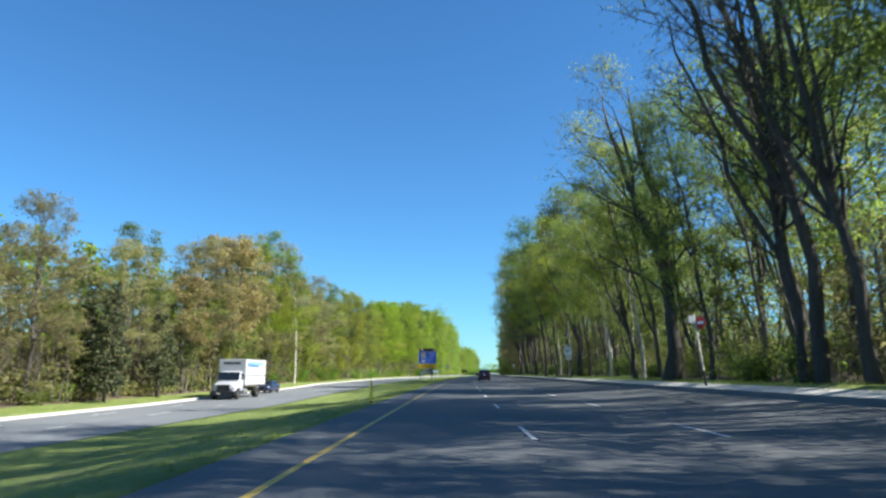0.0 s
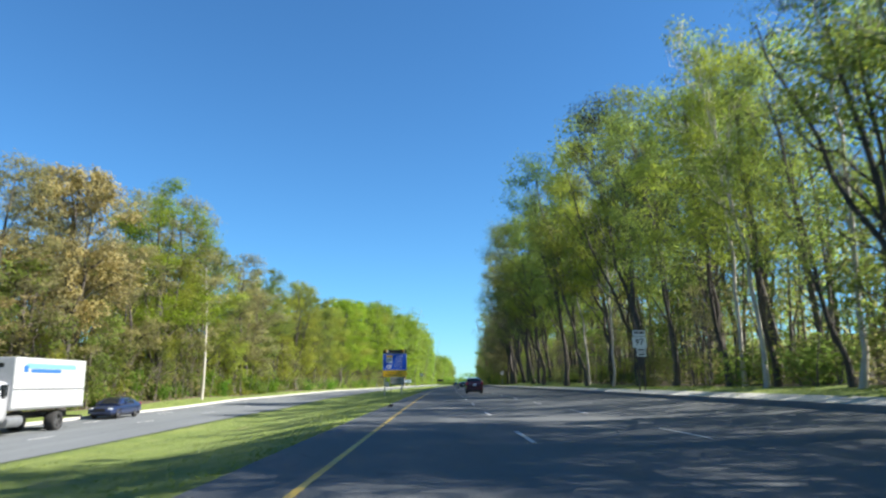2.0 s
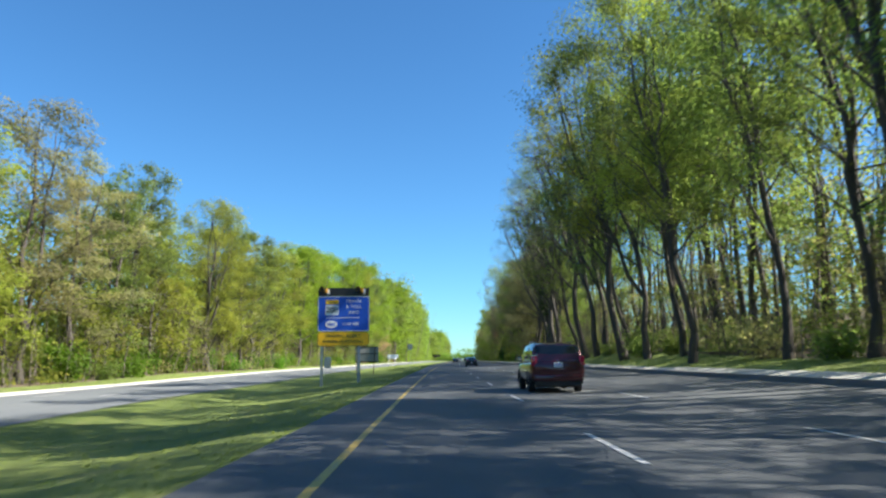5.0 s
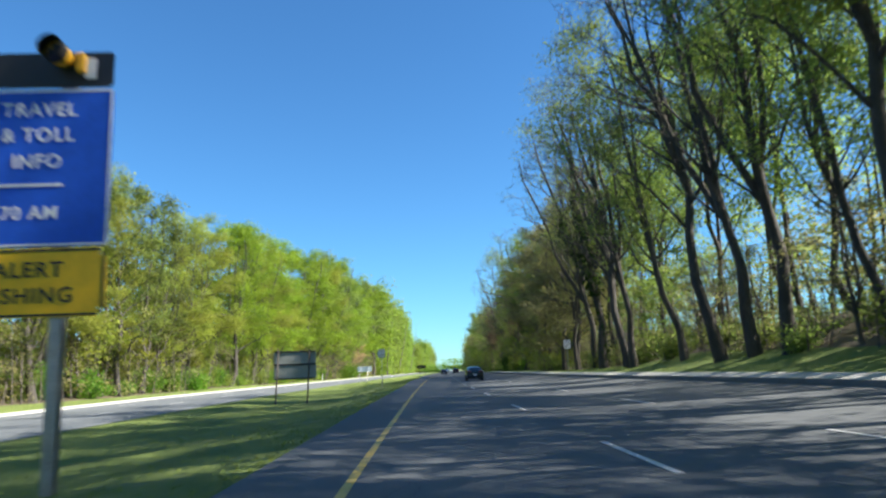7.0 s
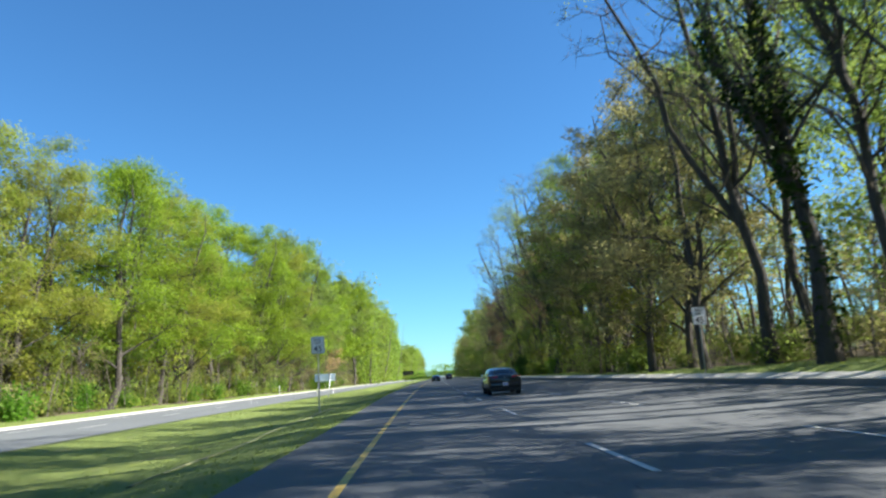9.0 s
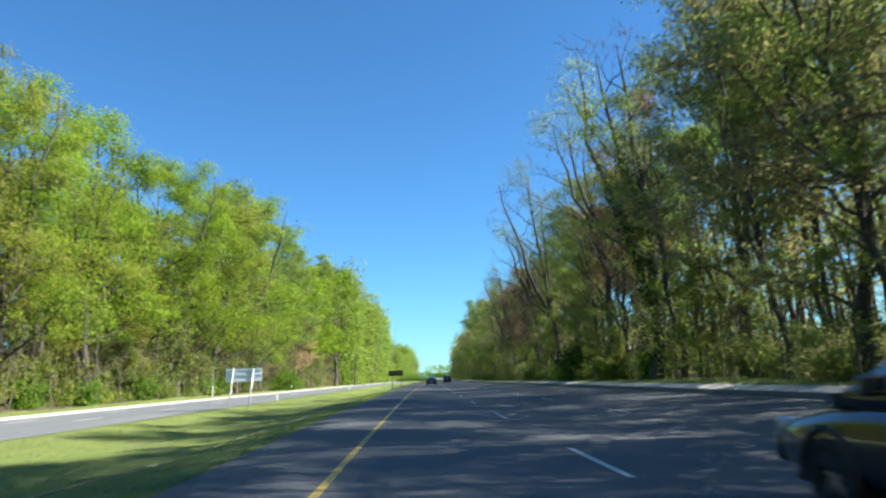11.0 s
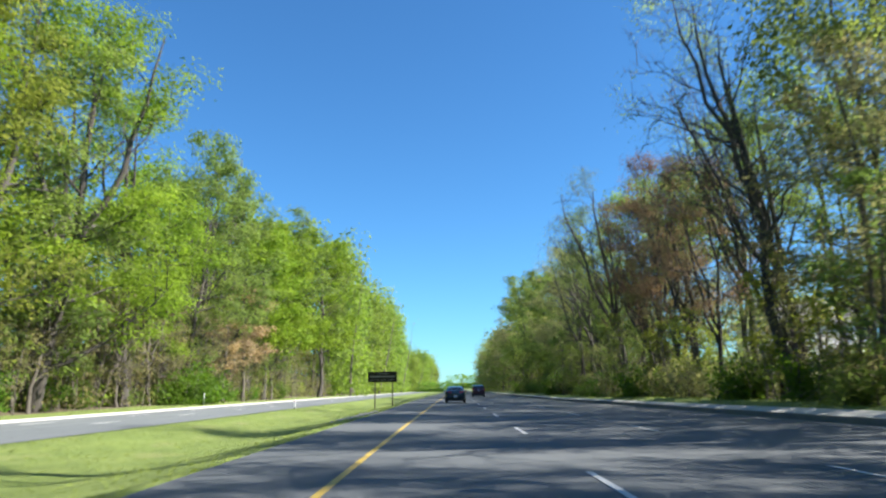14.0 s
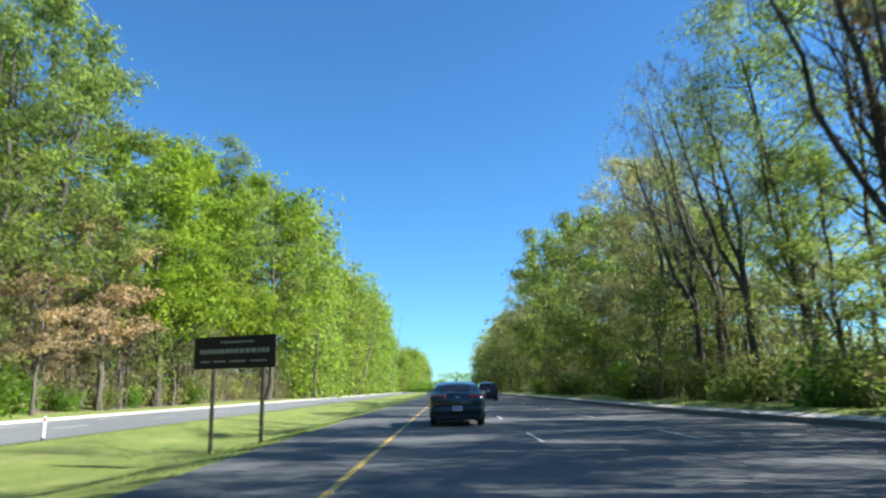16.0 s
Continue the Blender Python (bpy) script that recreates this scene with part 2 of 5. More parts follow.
def tube(points, radii, sides):
    """A bent, tapered tube: points and quads."""
    points = np.asarray(points, float)
    n = len(points)
    way = np.gradient(points, axis=0)
    way /= np.linalg.norm(way, axis=1)[:, None] + 1e-9
    ref = np.array((0.0, 1.0, 0.0)) if abs(way[0, 1]) < 0.8 else np.array((1.0, 0.0, 0.0))
    u = np.cross(way, ref)
    u /= np.linalg.norm(u, axis=1)[:, None] + 1e-9
    w = np.cross(way, u)
    a = np.arange(sides) * 2 * np.pi / sides
    ring = (np.cos(a)[None, :, None] * u[:, None] + np.sin(a)[None, :, None] * w[:, None]) * np.asarray(radii)[:, None, None]
    verts = (points[:, None] + ring).reshape(-1, 3)
    i, j = np.meshgrid(np.arange(n - 1), np.arange(sides), indexing="ij")
    k = (j + 1) % sides
    faces = np.stack([i * sides + j, i * sides + k, (i + 1) * sides + k, (i + 1) * sides + j], -1).reshape(-1, 4)
    return verts, faces


def rod(name, mat, a, b, r, sides=10, r2=None):
    v, f = tube((a, tuple((p + q) / 2 for p, q in zip(a, b)), b), (r, (r + (r2 or r)) / 2, r2 or r), sides)
    faces = [tuple(q) for q in f.tolist()] + [tuple(range(sides))[::-1], tuple(range(2 * sides, 3 * sides))]
    return mesh(name, v, faces, mat, smooth=False)


def join(parts):
    verts, faces, n = [], [], 0
    for v, f in parts:
        verts.append(v)
        faces.append(np.asarray(f) + n)
        n += len(v)
    return np.concatenate(verts), np.concatenate(faces)


def lofted(name, mat, rings, closed=True, smooth=True):
    """A skin over rings of equal count, capped at both ends."""
    k = len(rings[0])
    verts = [p for r in rings for p in r]
    faces = [(i * k + j, i * k + (j + 1) % k, (i + 1) * k + (j + 1) % k, (i + 1) * k + j) for i in range(len(rings) - 1) for j in range(k)]
    if closed:
        faces += [tuple(range(k))[::-1], tuple(range((len(rings) - 1) * k, len(rings) * k))]
    me = mesh(name, verts, faces, mat, smooth=smooth)
    return me


def words(name, text, mat, parent, at, size, spread=1.0, depth=0.004):
    """Lettering as a thin solid mesh in the plane that the pose at gives."""
    cu = bpy.data.curves.new(name, "FONT")
    cu.body, cu.size, cu.align_x, cu.align_y, cu.extrude, cu.space_character = text, size, "CENTER", "CENTER", depth / 2, spread
    cu.resolution_u, cu.offset = 3, size * 0.012
    holder = new(name, cu)
    me = bpy.data.meshes.new_from_object(holder.evaluated_get(bpy.context.evaluated_depsgraph_get()))
    bpy.data.objects.remove(holder)
    verts, faces = [tuple(v.co) for v in me.vertices], [tuple(p.vertices) for p in me.polygons]
    group = list(range(len(verts)))

    def root(i):
        while group[i] != i:
            group[i] = group[group[i]]
            i = group[i]
        return i

    places = {}
    for i, v in enumerate(verts):      # the outline and its caps share places
        k = tuple(round(c, 5) for c in v)
        group[root(i)] = root(places.setdefault(k, i))
    for f in faces:
        for i in f[1:]:
            group[root(i)] = root(f[0])
    for r in sorted({root(f[0]) for f in faces}):      # one part for each letter
        mine = [f for f in faces if root(f[0]) == r]
        used = sorted({i for f in mine for i in f})
        where = {i: n for n, i in enumerate(used)}
        child(name, mesh(name, [verts[i] for i in used], [tuple(where[i] for i in f) for f in mine], mat), parent, at=at)


# ---- the lie of the land ----
YELLOW, DASH_A, DASH_B = -1.359, 2.251, 5.891
LEFT_IN, LEFT_OUT = -14.6, -25.2


def smooth_between(v, points):
    """A soft curve through a few (place, value) pairs."""
    xs, ys = np.array(points, float).T
    v = np.asarray(v, float)
    i = np.clip(np.searchsorted(xs, v) - 1, 0, len(xs) - 2)
    u = np.clip((v - xs[i]) / (xs[i + 1] - xs[i]), 0, 1)
    u = u * u * (3 - 2 * u)
    return ys[i] + (ys[i + 1] - ys[i]) * u


def left_level(y):
    return smooth_between(y, ((-50, -1.4), (62, -1.36), (105, -1.05), (140, -0.65), (210, -0.4), (400, -0.35)))


def road_left(y):
    return smooth_between(y, ((-50, -2.65), (110, -2.65), (180, -2.8), (240, -3.5), (300, -3.8), (345, -4.2), (600, -4.0)))


def right_edge(y):
    return smooth_between(y, ((-50, 11.7), (250, 11.7), (318, 11.2), (345, 10.3), (500, 10.2)))


def edge_level(y):
    return smooth_between(y, ((-50, 0.38), (100, 0.36), (160, 0.32), (200, 0.24), (270, 0.18), (310, 0.08), (345, 0.0), (500, 0.0)))


def road_level(x, y):
    u = np.clip((x - 4.0) / (right_edge(y) - 4.0), 0, 1)
    return edge_level(y) * u ** 1.4


def bank_rise(y):
    return smooth_between(y, ((-50, 1.0), (90, 0.9), (130, 1.4), (150, 2.8), (176, 3.0), (194, 1.4), (230, 0.8), (300, 0.6), (420, 0.8)))


def ground_level(x, y):
    x, y = np.broadcast_arrays(np.asarray(x, float), np.asarray(y, float))
    left, edge, rise, inner, lip = left_level(y), right_edge(y), bank_rise(y), road_left(y), edge_level(y)
    z = np.full(x.shape, -0.12)
    u = np.clip((inner - x) / (inner - LEFT_IN), 0, 1)
    s = u * u * (3 - 2 * u)
    swale = smooth_between(y, ((-50, 0.3), (250, 0.3), (310, 0.5), (335, 0.62), (500, 0.35)))
    median = -0.02 + s * (left + 0.02) - swale * np.sin(np.pi * u ** 0.75) ** 2
    z = np.where(x < inner, median, z)
    z = np.where(x < LEFT_IN, left - 0.12, z)
    v = np.clip((LEFT_OUT - x) / 12, 0, 1)
    hill = np.clip((LEFT_OUT - 9 - x) / 40, 0, 1)
    z = np.where(x < LEFT_OUT - 0.3, left + 0.12 + 0.9 * v * v + 7.0 * hill * hill * (3 - 2 * hill), z)
    w = np.clip((x - edge - 0.3) / 10, 0, 1)
    far = np.clip((x - edge - 12) / 40, 0, 1)
    hump = 0.2 * np.clip((x - edge - 0.3) / 1.2, 0, 1) * np.clip((edge + 5 - x) / 3.2, 0, 1)
    z = np.where(x > edge + 0.3, lip + 0.17 + hump + rise * w * w * (3 - 2 * w) + 5.0 * far * far * (3 - 2 * far), z)
    lumps = 0.05 * np.sin(x * 1.3 + y * 0.21) * np.sin(y * 0.37 - x * 0.5) + 0.08 * np.sin(y * 0.11 + x * 0.4)
    off = np.where(x < inner, np.clip((inner - x) / 2, 0, 1) * np.where(x > LEFT_IN, np.clip((x - LEFT_IN) / 2, 0, 1), np.where(x < LEFT_OUT - 0.3, np.clip((LEFT_OUT - 0.3 - x) / 2, 0, 1), 0)),
                   np.clip((x - edge - 0.3) / 2, 0, 1))
    return z + lumps * off


def build_ground():
    ys = np.concatenate([[-1500, -600, -200, -90], np.arange(-50, 420, 2.5), np.arange(420, 700, 20), [800, 1000, 1400, 2200, 4000]])
    offs = np.array([0.0, 0.29, 0.31, 0.9, 1.6, 3, 4.5, 6, 8, 10.3, 14, 18, 23, 29, 36, 45, 55, 90, 250, 700, 2500])
    outer = np.array([-2500, -700, -250, -90, -78, -70, -62, -55, -48, -42, -38, -35, -32, -30, -28, -26.6, -25.51, -25.49, -20, LEFT_IN - 0.01])
    share = np.linspace(1, 0, 20)[:, None]
    grid = []
    for y in ys:
        inner = float(road_left(y))
        xs = np.concatenate([outer, (LEFT_IN * share + (inner - 0.01) * (1 - share)).ravel(), [inner + 0.01, 3.0], right_edge(y) + offs])
        grid.append(np.stack([xs, np.full(len(xs), y), ground_level(xs, y)], 1))
    grid = np.array(grid)
    r, c = grid.shape[:2]
    i, j = np.meshgrid(np.arange(r - 1), np.arange(c - 1), indexing="ij")
    faces = np.stack([i * c + j, i * c + j + 1, (i + 1) * c + j + 1, (i + 1) * c + j], -1).reshape(-1, 4)
    mid = grid.reshape(-1, 3)[faces].mean(1)
    wild = (mid[:, 0] < LEFT_OUT - 4.6) | (mid[:, 0] > right_edge(mid[:, 1]) + 4.2)
    wild &= (mid[:, 1] < 600) & (mid[:, 0] > -60) & (mid[:, 0] < 50)
    me = mesh("ground", bent(grid.reshape(-1, 3)), faces, [GRASS, LITTER], wild.astype(int).tolist(), smooth=True)
    tagged(new("ground", me), "mown grass verges and leaf-strewn woodland floor beside the highway", "ground", kind="structure")


def ribbon(name, mat, left, right, ys, level, thick, label, category, parent=None, cols=1):
    """A strip along the road between two edges, with sides going down. level: by (x, y)."""
    verts, faces, k = [], [], cols + 3
    for y in ys:
        l, r = float(left(y)), float(right(y))
        top = [(l + (r - l) * c / cols, y) for c in range(cols + 1)]
        top = [(x, y, float(level(x, y))) for x, y in top]
        verts += [(l, y, top[0][2] - thick), *top, (r, y, top[-1][2] - thick)]
    for i in range(len(ys) - 1):
        for j in range(k - 1):
            faces.append((i * k + j, i * k + j + 1, i * k + j + k + 1, i * k + j + k)[::-1])
    me = mesh(name, bent(verts), faces, mat)
    if parent:
        return child(name, me, parent, label)
    return tagged(new(name, me), label, category, kind="structure")


LONG = np.concatenate([np.arange(-60, 420, 5.0), np.arange(420, 1000, 40), [1200, 1600, 2400]])


def build_roads():
    opposite = lambda x, y: left_level(y)
    road = ribbon("road", ASPHALT, road_left, right_edge, LONG, road_level, 0.3, "weathered grey asphalt highway with painted lane lines", "road", cols=16)
    far = ribbon("road", PALE_ASPHALT, lambda y: LEFT_OUT, lambda y: LEFT_IN, LONG, opposite, 0.25, "grey asphalt opposing carriageway across the grass median", "road")
    # kerb and gutter on this side have the kerb's shade in their colour
    ribbon("kerb", SHADED, lambda y: right_edge(y) - 0.02, lambda y: right_edge(y) + 0.15, LONG, lambda x, y: edge_level(y) + 0.19, 0.5, "concrete kerb along the wooded verge, its shade put into a dark colour", "kerb")
    ribbon("pavement", PALE_KERB, lambda y: right_edge(y) + 0.16, lambda y: right_edge(y) + smooth_between(y, ((-50, 1.15), (280, 1.05), (325, 0.62), (500, 0.6))), LONG, lambda x, y: edge_level(y) + 0.2 + 0.17 * (x - right_edge(y) - 0.16), 0.3, "pale concrete apron sloping up behind the kerb", "pavement", cols=3)
    ribbon("gutter", SHADED, lambda y: right_edge(y) - 0.5, lambda y: right_edge(y) - 0.03, LONG, lambda x, y: road_level(x, y) + 0.008, 0.1, "concrete gutter pan with the kerb's shadow put into its dark colour", "gutter")
    ribbon("kerb", CONCRETE, lambda y: LEFT_OUT - 0.32, lambda y: LEFT_OUT + 0.01, LONG, lambda x, y: left_level(y) + 0.15, 0.4, "pale concrete kerb beyond the opposing lanes", "kerb")
    ribbon("gutter", CONCRETE, lambda y: LEFT_OUT + 0.02, lambda y: LEFT_OUT + 0.42, LONG, lambda x, y: left_level(y) + 0.008, 0.2, "pale concrete gutter pan", "gutter")
    ribbon("edge_line", YELLOW_LINE, lambda y: YELLOW - 0.055, lambda y: YELLOW + 0.055, LONG, lambda x, y: 0.005, 0.004, "worn yellow edge line", "line", road)
    worn = np.arange(184, 262, 1.5)
    ribbon("kerb", MOSSY, lambda y: -5.36 + 0.05 * math.sin(y * 0.6), lambda y: -5.25 + 0.05 * math.sin(y * 0.6 + 0.5), worn, lambda x, y: float(ground_level(x, y)) + 0.025 + 0.012 * math.sin(y * 2.1), 0.1, "low half-buried concrete edging overgrown by the median grass", "kerb")
    dash = mesh("lane_dash", [(x, y, z) for z in (0.0, 0.005) for x, y in ((-0.05, 0), (0.05, 0), (0.05, 3.4), (-0.05, 3.4))],
                [(4, 5, 6, 7), (0, 1, 5, 4), (1, 2, 6, 5), (2, 3, 7, 6), (3, 0, 4, 7)], WHITE_LINE)
    for k in range(-3, 50):
        for x, phase in ((DASH_A, 9.0), (DASH_B, 9.0)):
            y = 12.192 * k + phase - 0.2
            child("lane_dash", dash, road, at=on_road(x, y, float(road_level(x, y + 1.5)) + 0.006))
    for k in range(-2, 40):
        for x in (LEFT_IN - 4.4, LEFT_IN - 8.0):
            y = 12.192 * k + 4
            child("lane_dash", dash, far, at=on_road(x, y, float(left_level(y + 1.5)) + 0.004))


build_ground()
build_roads()


# ---- trees ----
def leaves_at(rng, places, size, thin=1.0, facing=None):
    """One small spray per place: a triangle, turned at random or loosely outward from its clump."""
    n = len(places)
    d = rng.normal(size=(n, 3))
    if facing is not None:
        up = facing * 1.1 + rng.normal(size=(n, 3)) * 0.5
        up /= np.linalg.norm(up, axis=1)[:, None] + 1e-9
        d -= up * (d * up).sum(1)[:, None]
    d /= np.linalg.norm(d, axis=1)[:, None]
    e = np.cross(d, up if facing is not None else rng.normal(size=(n, 3)))
    e /= np.linalg.norm(e, axis=1)[:, None]
    s = (size * rng.uniform(0.55, 1.35, n))[:, None]
    verts = np.stack([places - d * s * 0.55, places + d * s * 0.15 + e * s * 0.42 * thin, places + d * s * 0.65 - e * s * 0.2 * thin], 1).reshape(-1, 3)
    return verts, np.arange(3 * n).reshape(-1, 3)


def clumped(rng, centres, radius, count, size, thin, flat=0.66):
    """Leaf in rounded, ragged clumps, thickest on their upper skins."""
    which = rng.choice(len(centres), count, p=radius ** 2 / (radius ** 2).sum())
    d = rng.normal(size=(count, 3))
    d[:, 2] = np.where(rng.random(count) < 0.55, np.abs(d[:, 2]), d[:, 2])
    d /= np.linalg.norm(d, axis=1)[:, None]
    ragged = 1 + 0.3 * np.sin(d[:, 0] * 5 + which) * np.cos(d[:, 1] * 6 - which)
    places = centres[which] + d * (radius[which] * ragged * rng.random(count) ** 0.36)[:, None] * np.array((1.1, 1.1, flat))
    places[:, 2] = np.maximum(places[:, 2], 0.25)
    return leaves_at(rng, places, size, thin, d + np.array((0, 0, 0.35)))


def branch(rng, start, way, length, bend, steps, wild=0.12):
    pts, p, d = [start], np.array(start, float), np.array(way, float)
    for k in range(steps):
        d = d + np.array((0, 0, bend)) / steps + rng.normal(size=3) * wild
        d /= np.linalg.norm(d)
        p = p + d * length / steps
        pts.append(p.copy())
    return np.array(pts)


def spike(a, b, r):
    """A twig: a thin three-sided point."""
    d = (b - a) / (np.linalg.norm(b - a) + 1e-9)
    u = np.cross(d, (0.3, 0.9, 0.2))
    u = u / np.linalg.norm(u) * r
    w = np.cross(d, u)
    return np.array((a + u, a - u * 0.5 + w * 0.87, a - u * 0.5 - w * 0.87, b)), np.array(((0, 1, 3, 3), (1, 2, 3, 3), (2, 0, 3, 3)))


def crown_line(w):
    """Half width of a rounded crown at the share w of its depth."""
    return 0.72 + 0.28 * math.sin(w / 0.42 * math.pi / 2) if w < 0.42 else math.sqrt(max(0.03, 1 - ((w - 0.42) / 0.6) ** 2))


def broadleaf(seed, height, base, width, limbs, leaves, size, lean=0.0, trunk=0.24, leaders=1, clump=0.85, leafy=1.0, twigs=2, arch=0.12, thin=0.85, ivy=0, sweep=0.0):
    """Wood and leaf meshes of one broadleaved tree, its foot at the origin: leaders, arching limbs, branches, twigs and leaf clumps inside a rounded crown."""
    rng = np.random.default_rng(seed)
    wood, spots, radii, ivy_places = [], [], [], []
    rise = np.linspace(0, 1, 11)
    stem = np.stack([lean * height * rise ** 1.4, np.zeros(11), -0.3 + height * 0.95 * rise], 1)
    stem[1:, :2] += np.cumsum(rng.normal(size=(10, 2)) * height * 0.011, axis=0)
    middle = lambda z: np.array((np.interp(z, stem[:, 2], stem[:, 0]) + sweep * height * max(0.0, z / height - base), np.interp(z, stem[:, 2], stem[:, 1]), z))
    stems = [(stem, trunk)]
    for k in range(leaders - 1):
        i = int(rng.integers(2, 5))
        a = rng.uniform(0, 2 * np.pi)
        top = middle(height * rng.uniform(0.8, 0.95)) + np.array((math.cos(a), math.sin(a), 0)) * width * height * rng.uniform(0.3, 0.55)
        u = np.linspace(0, 1, 8)[:, None]
        bow = stem[i] + (top - stem[i]) * np.array((0.62, 0.62, 0.38))
        path = stem[i] * (1 - u) ** 2 + 2 * bow * u * (1 - u) + top * u * u
        path[1:-1] += rng.normal(size=(6, 3)) * height * 0.008
        stems.append((path, trunk * 0.66))
    for k, (path, r) in enumerate(stems):
        u = np.linspace(0, 1, len(path))
        thick = r * (1 - u) ** 0.7 + 0.025
        if k == 0:
            thick[0] *= 1.5
            thick[1] *= 1.08
        wood.append(tube(path, thick, 8 if k == 0 else 6))
        count = limbs if leaders == 1 else limbs // 2 if k == 0 else limbs // (2 * (leaders - 1))
        for n in range(count):
            w0 = (n + rng.uniform(0, 1)) / count
            z0 = height * (base * 0.8 + (0.93 - base * 0.8) * w0 * 0.94)
            z0 = min(max(z0, path[1][2]), path[-1][2] - 0.1)
            start = np.array([np.interp(z0, path[:, 2], path[:, c]) for c in range(3)])
            w1 = min(0.98, w0 * 0.85 + rng.uniform(0.06, 0.3))
            z1 = height * (base + (1 - base) * w1)
            a = n * 2.4 + k * 1.1 + rng.uniform(-0.5, 0.5)
            out = width * height * crown_line(w1) * rng.uniform(0.66, 1.06)
            end = middle(z1) + np.array((math.cos(a), math.sin(a), 0)) * out
            span = float(np.linalg.norm(end - start))
            bow = (start + end) / 2 + np.array((0, 0, arch * span)) + rng.normal(size=3) * span * 0.08
            u = np.linspace(0, 1, 6)[:, None]
            limb = start * (1 - u) ** 2 + 2 * bow * u * (1 - u) + end * u * u
            limb[1:-1] += rng.normal(size=(4, 3)) * span * 0.028
            lr = max(0.035, float(np.interp(z0, path[:, 2], thick)) * rng.uniform(0.34, 0.55))
            wood.append(tube(limb, lr * np.array((1, 0.78, 0.6, 0.43, 0.27, 0.12)), 4))
            full = rng.random() < leafy
            for q in range(6):
                g = 1.4 + 3.5 * (q + rng.uniform(0, 1)) / 6
                j = min(int(g), 4)
                s0 = limb[j] + (limb[j + 1] - limb[j]) * (g - j)
                way = limb[j + 1] - limb[j]
                way = way / np.linalg.norm(way) + rng.normal(size=3) * 0.62 + np.array((0, 0, 0.15))
                e0 = s0 + way / np.linalg.norm(way) * max(0.9, span * rng.uniform(0.2, 0.36))
                share = min(1.0, max(0.0, (e0[2] / height - base) / (1 - base)))
                axis, most = middle(e0[2]), width * height * crown_line(share) * 1.08
                away = math.hypot(e0[0] - axis[0], e0[1] - axis[1])
                if away > most:
                    e0[:2] = axis[:2] + (e0[:2] - axis[:2]) * most / away
                e0[2] = min(e0[2], height * 1.01)
                mid = (s0 + e0) / 2 + rng.normal(size=3) * 0.12
                wood.append(tube(np.array((s0, mid, e0)), (lr * 0.3 + 0.006, lr * 0.2 + 0.005, 0.006), 3))
                for _ in range(twigs):
                    f = mid if rng.random() < 0.5 else e0
                    t = (e0 - s0) / np.linalg.norm(e0 - s0) + rng.normal(size=3) * 0.75
                    t = f + t / np.linalg.norm(t) * rng.uniform(0.4, 0.95) * height / 21
                    wood.append(spike(f, t, 0.014))
                if full or rng.random() < 0.25 * leafy:
                    spots += [e0, mid]
                    radii += [clump * rng.uniform(0.7, 1.3) * height / 21, clump * rng.uniform(0.45, 0.9) * height / 21]
            if full:
                spots.append(end)
                radii.append(clump * rng.uniform(0.8, 1.3) * height / 21)
        if ivy:
            m = ivy // len(stems)
            x = rng.uniform(0.03, 0.52, m) * (len(path) - 1)
            i = x.astype(int)
            c = path[i] + (path[i + 1] - path[i]) * (x - i)[:, None]
            ivy_places.append(c + rng.normal(size=(m, 3)) * np.array((0.27, 0.27, 0.25)) * (0.6 + 0.6 * np.sin(x * 2.3) ** 2)[:, None])
    wv, wf = join(wood)
    spots, radii = np.array(spots), np.array(radii)
    foliage = clumped(rng, spots, radii, leaves, size, thin) if leaves else (None, None)
    iv = leaves_at(rng, np.concatenate(ivy_places), 0.3) if ivy else None
    return (wv, wf), foliage, iv


def conifer(seed, height, width, leaf_count):
    rng = np.random.default_rng(seed)
    pts = branch(rng, (0, 0, -0.3), (0, 0, 1), height, 0, 8, 0.02)
    wood, places = [tube(pts, 0.22 * (1 - np.linspace(0, 1, 9)) + 0.015, 6)], []
    tiers = 46
    for n in range(tiers):
        v = 0.1 + 0.88 * n / tiers
        z = v * height
        a = n * 2.4 + rng.uniform(-0.3, 0.3)
        reach = width * (1 - v) ** 0.8 * rng.uniform(0.65, 1.15) + 0.25
        limb = branch(rng, (pts[4][0] * v, pts[4][1] * v, z), (math.cos(a), math.sin(a), -0.12), reach, 0.25, 3, 0.06)
        wood.append(tube(limb, np.array((0.05, 0.035, 0.02, 0.006)), 3))
        m = int(leaf_count * (reach / width) / tiers * 1.7)
        u = rng.uniform(0.12, 1.05, m) ** 0.8
        c = limb[0] + (limb[3] - limb[0]) * u[:, None]
        side = np.array((-math.sin(a), math.cos(a), 0))
        c = c + side * (rng.normal(size=m) * 0.42 * reach * (1.15 - u))[:, None] + np.array((0, 0, 1)) * (rng.normal(size=m) * 0.16 - 0.12)[:, None]
        places.append(c)
    wv, wf = join(wood)
    return (wv, wf), leaves_at(rng, np.concatenate(places), 0.34), None


def clean(faces):
    return [tuple(f[:3]) if len(f) == 4 and f[2] == f[3] else tuple(f) for f in np.asarray(faces).tolist()]


def tree_thing(name, made, bark, leaf, label, category="tree"):
    (wv, wf), (lv, lf), iv = made
    ob = thing(name, 0, 0, -80, 0, label, category)
    child("trunk", mesh("trunk", wv, clean(wf), bark, smooth=True), ob)
    if lv is not None:
        child("crown", mesh("crown", lv, lf, LEAF[leaf]), ob)
    if iv is not None:
        child("ivy", mesh("ivy", iv[0], iv[1], LEAF["ivy"]), ob, "dark green ivy climbing the trunk")
    return ob


KINDS = {}


